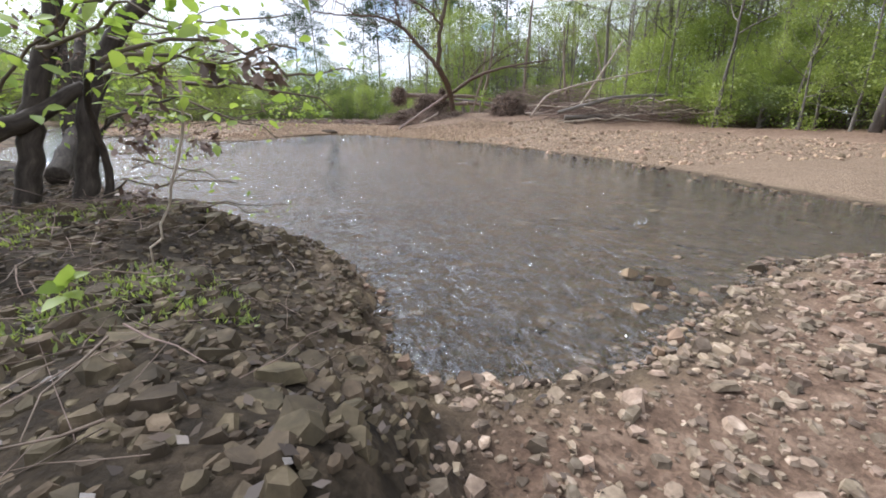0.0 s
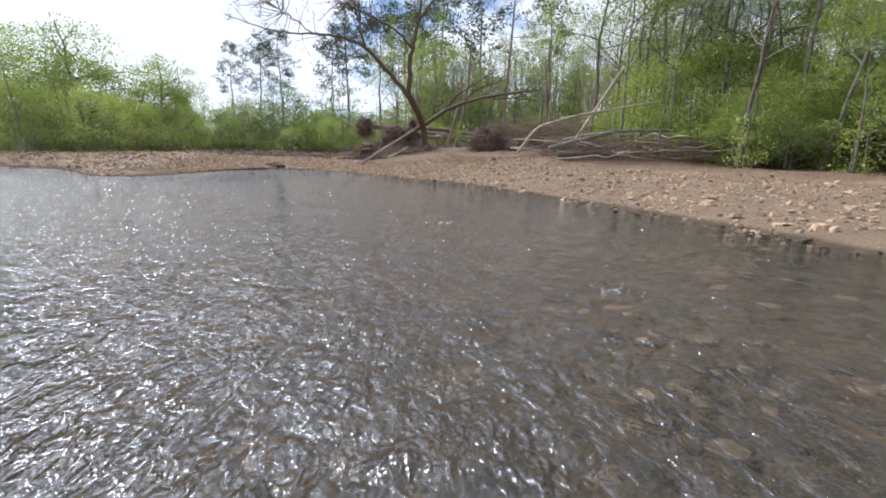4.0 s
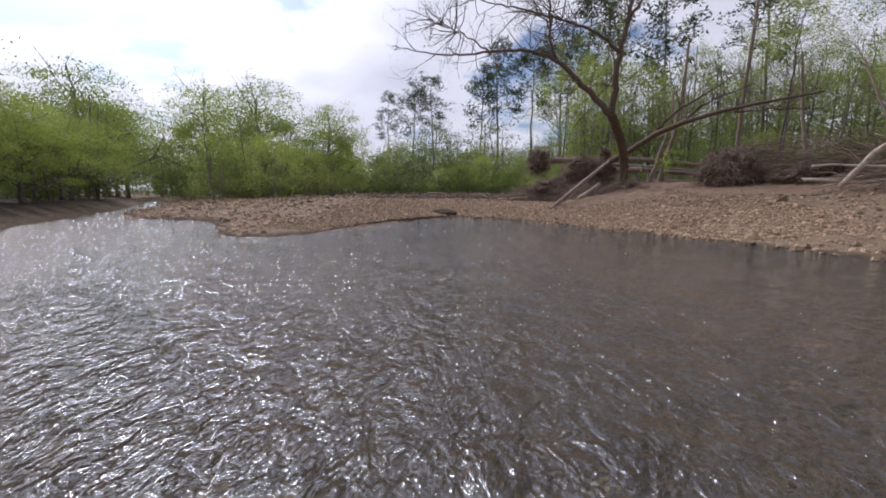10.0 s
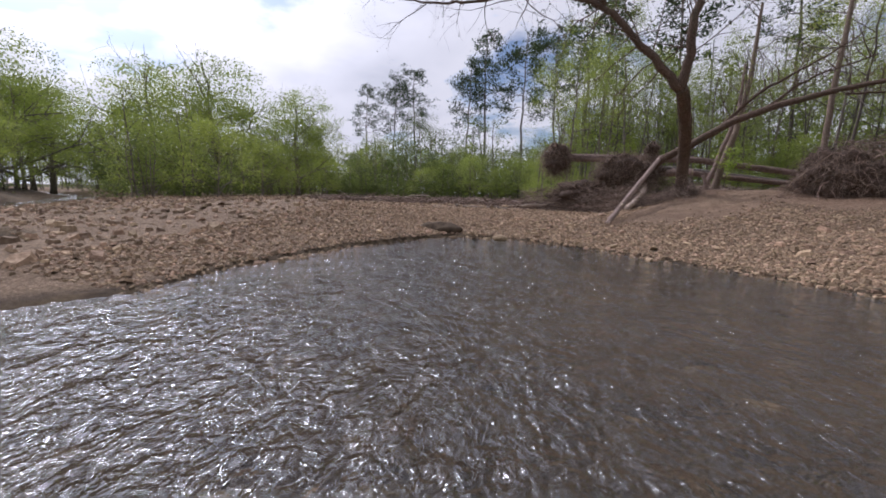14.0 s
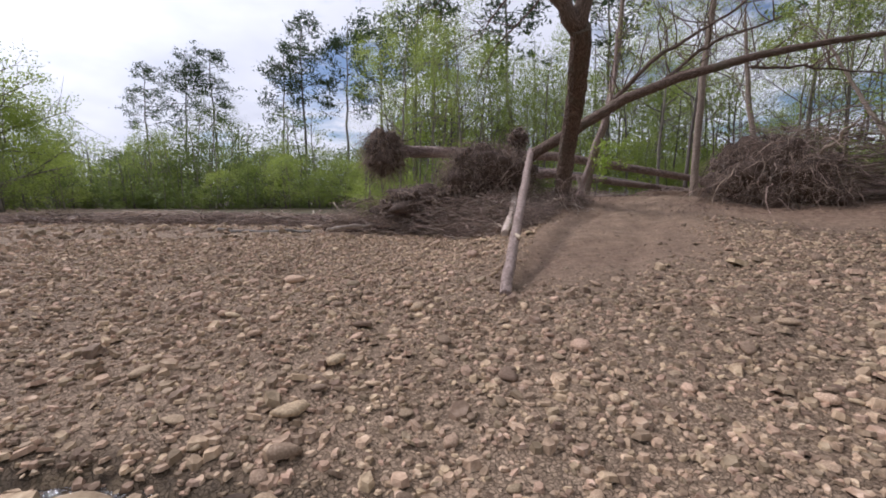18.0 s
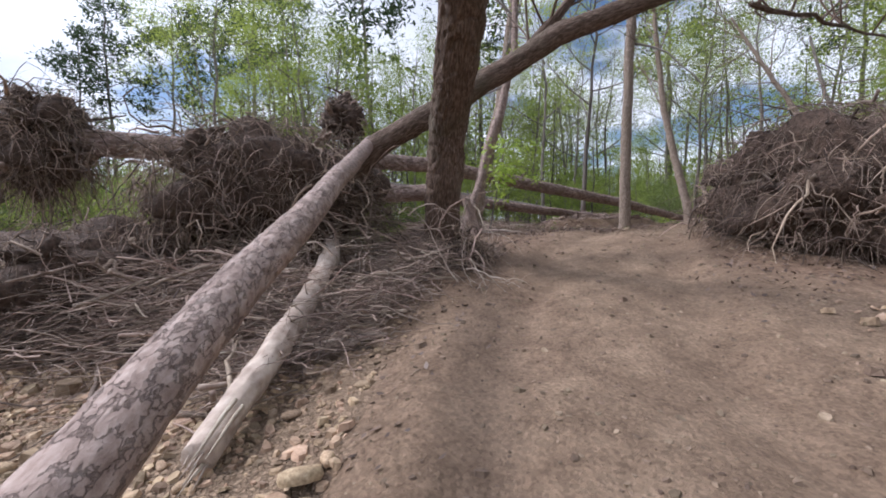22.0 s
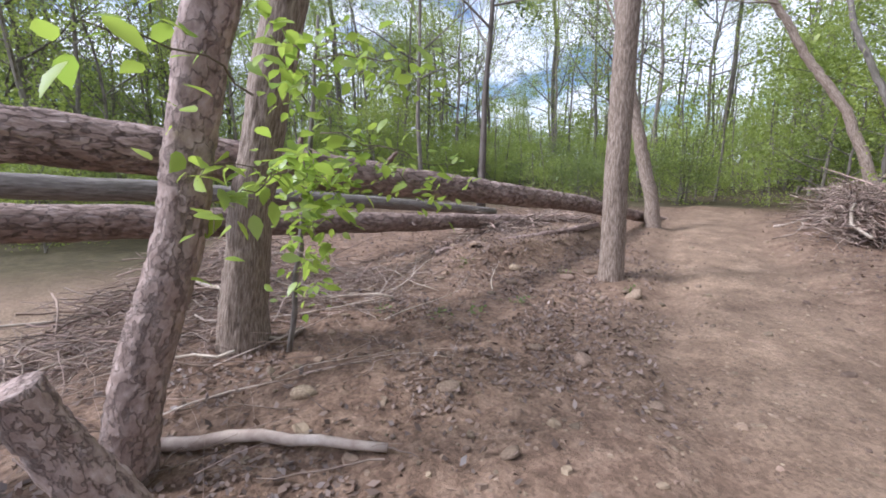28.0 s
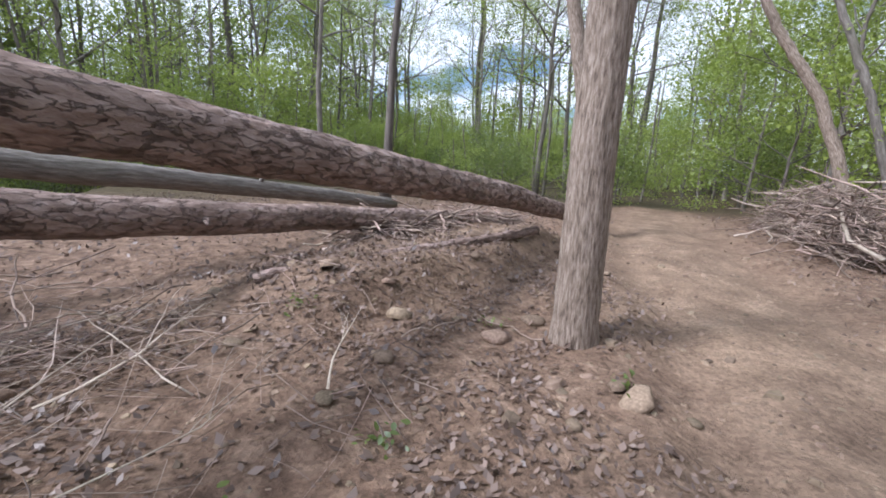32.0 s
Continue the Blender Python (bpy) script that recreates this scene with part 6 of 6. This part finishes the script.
# ---- trees at the track's end ----
white_tree = thing("white_tree", "pale leaning tree above the branch heap", "tree")
log_part("trunk", [(18.0, 35.0, 1.2), (17.95, 35.15, 2.4), (18.0, 35.9, 4.4), (18.0, 36.8, 5.8), (17.9, 37.5, 7.1), (17.7, 39, 10)], [0.16, 0.12, 0.10, 0.09, 0.08, 0.05], BARK_PALE, white_tree, seed=221)
log_part("stem", [(18.4, 34.3, 1.2), (18.2, 34.7, 3.0), (17.95, 35.3, 4.6), (18.0, 36.0, 6.2), (18.2, 36.6, 8.5)], [0.10, 0.08, 0.07, 0.06, 0.04], BARK_GREY, white_tree, seed=222)
twin = thing("pale_tree", "slim pale tree standing behind the track tree", "tree")
log_part("trunk", [(15.3, 39.0, 1.1), (15.25, 39.1, 2.4), (15.1, 39.6, 4.5), (14.95, 40.0, 6.5), (14.7, 40.4, 11)], [0.22, 0.16, 0.14, 0.12, 0.06], BARK_PALE, twin, seed=223)
add_crown(white_tree, (17.9, 37.4, 7.0), (-0.2, 2.0, 3.4), 2.2, 8, 405, leaf_size=0.11, bark=BARK_PALE)
add_crown(twin, (14.9, 40.1, 6.5), (-0.2, 0.3, 4.5), 2.4, 8, 406, leaf_size=0.11, bark=BARK_PALE)


# ---- roots at the foot of the large tree, bare branches round it ----
rng = np.random.RandomState(231)
for k in range(9):
    a = 6.28 * k / 9 + rng.uniform(-0.2, 0.2)
    far = rng.uniform(0.8, 1.5)
    x1, y1 = 2.35 + math.cos(a) * far, 35.25 + math.sin(a) * far
    pts = [(2.35 + math.cos(a) * 0.22, 35.25 + math.sin(a) * 0.22, 1.75), (2.35 + math.cos(a) * 0.5, 35.25 + math.sin(a) * 0.5, 1.25), (x1, y1, z_at(x1, y1) - 0.03)]
    log_part("surface_root", pts, [0.10, 0.085, 0.03], BARK_BROWN, big, sides=9, step=0.1, seed=232 + k, wob=0.015)
bare_boughs = thing("bare_branches", "pale crooked bare branches hanging round the root plate", "branches")
for k in range(60):
    x0, y0 = rng.uniform(-1.2, 2.4), rng.uniform(33.5, 35.1)
    sh, tips = Shape(), []
    way = np.array([rng.normal(0, 1), rng.normal(-0.6, 0.6), rng.normal(0.2, 0.6)])
    grow(sh, (x0, y0, z_at(x0, y0) + rng.uniform(0.05, 1.1)), way / np.linalg.norm(way), rng.uniform(0.6, 1.3), rng.uniform(0.005, 0.012), 1, rng, tips, 6, up=-0.3, kids=(2, 4), bends=10, crook=0.24)
    part("branch", sh, WOOD_PALE if k % 3 == 0 else TWIG, bare_boughs)
slab = Shape()
slab.lump((0.1, 33.25, z_at(0.1, 33.25) + 0.12), (0.42, 0.17, 0.04), 9, 4, 0.5, 3.2)
tagged(part("bark_slab", slab, WOOD_PALE), "pale slab of old wood lying on the sticks", "driftwood")

# ---- drift logs, debris line and shore stones ----
def ground_log(name, a, b, radii, mat, label, seed, lift=0.6):
    wood_log(name, [(a[0], a[1], z_at(*a) + radii[0] * lift), (b[0], b[1], z_at(*b) + radii[1] * lift)], radii, mat, label, seed=seed, sides=28, step=0.05, ridge=(0.008, 0.03, 0.3), rough=0.06, wob=0.04)


ground_log("drift_log", (-5.8, 36.2), (-3.6, 37.5), [0.06, 0.09], WOOD_PALE, "pale stripped drift log lying among the twigs", 501, 4.0)
ground_log("drift_log", (-5.6, 37.6), (-2.4, 37.9), [0.12, 0.09], BARK_BROWN, "brown drift log at the foot of the root ball", 502)
ground_log("drift_log", (-9.8, 38.5), (-6.5, 38.2), [0.09, 0.06], BARK_GREY, "grey drift log on the edge of the gravel", 504)
stick_heap("driftwood_heap", "low line of brown debris along the far edge of the bar", [(-24, 47), (-15, 46), (-8, 43), (-5, 40)], 1.0, 0.5, 1500, 69, long=(0.5, 2.2), thick=(0.008, 0.03), singles=20, single_r=0.06)
for k, (x, y, sx, sy, sz) in enumerate([(-9.1, 24.6, 0.34, 0.25, 0.16), (-9.5, 24.1, 0.2, 0.16, 0.1), (-8.9, 24.1, 0.16, 0.12, 0.09), (-6.4, 23.9, 0.2, 0.14, 0.1)]):
    rock = Shape()
    rock.lump((x, y, 0.05), (sx, sy, sz), 21 + k, 3, 0.3)
    tagged(part("boulder", rock, STONE), "pale rounded boulder at the water's edge", "rock", "shore boulders")
# upright clods and flat stones in the soil beside the track
rng = np.random.RandomState(511)
CLODS = [me.copy() for me in BIG]
for me in CLODS:
    me.materials[0] = SOIL_STONE
for k in range(90):
    x, y = rng.uniform(5.0, 12.5), rng.uniform(36.2, 40.8)
    if trail_distance(np.array([x]), np.array([y]))[0] < 0.9:
        continue
    size = float(np.clip(rng.lognormal(-1.9, 0.4), 0.08, 0.4))
    ob = new("stone", CLODS[rng.randint(10)])
    ob.matrix_basis = Matrix.LocRotScale((x, y, z_at(x, y) + size * 0.05), Euler((rng.normal(0, 0.2), rng.normal(0, 0.2), rng.uniform(0, 6.28))), (size, size, size))
    ob.parent = ground
# forked dry branches lying on the soil
for k in range(16):
    x0, y0 = rng.uniform(3.6, 8.6), rng.uniform(38.6, 40.6)
    bough = thing("fallen_bough", "pale crooked forked branch lying on the soil", "branch", (x0, y0, z_at(x0, y0) + 0.05), "fallen boughs")
    sh, tips = Shape(), []
    az = rng.uniform(-0.5, 0.9)
    grow(sh, (0, 0, 0), (math.cos(az), math.sin(az) * 0.6, 0.04), rng.uniform(0.8, 1.7), rng.uniform(0.008, 0.016), 2, rng, tips, 6, up=0.0, spread=0.5, kids=(2, 3), bends=7, crook=0.13)
    for v in sh.v:
        v[:, 2] = np.abs(v[:, 2]) * 0.5
    tagged(part("branchwork", sh, WOOD_PALE, bough), kind="stuff")
# small green plants on the soil
for k, (x, y) in enumerate([(7.2, 38.4), (7.6, 38.3), (8.3, 38.2), (9.5, 37.4), (6.9, 39.0), (8.9, 39.6), (9.9, 38.5)]):
    plantlet = thing("ground_plant", "small green plant growing in the woodland soil", "plant", (x, y, z_at(x, y)), "ground plants")
    spot = rng.normal(0, 0.06, (26, 3)) * np.array([1, 1, 0.4]) + np.array([0, 0, 0.05])
    tagged(part("leafage", leaf_mesh("leafage", spot, 0.05, 520 + k, -0.4), LEAF_MID, plantlet), kind="stuff")

# ---- white water over the shallows ----
FOAM = material("foam", [(0.3, (0.62, 0.64, 0.66)), (0.7, (0.85, 0.86, 0.87))], 30, rough=0.5, bump=0.6, dist=0.01)
foam = Shape()
for cx, cy in ((0.62, 7.0), (1.05, 3.35), (2.36, -0.8), (3.2, -4.8)):
    for k in range(26):
        r, u, w = rng.uniform(0.002, 0.006), rng.normal(0, 0.13), rng.normal(0, 0.05)
        foam.lump((cx + 0.8 * u - 0.6 * w, cy + 0.6 * u + 0.8 * w, -0.001), (r * 2.6, r * 1.2, r * 0.5), k, 1, 0.6)
tagged(part("foam", foam, FOAM), "small patches of white water over the stones", "foam", kind="stuff")
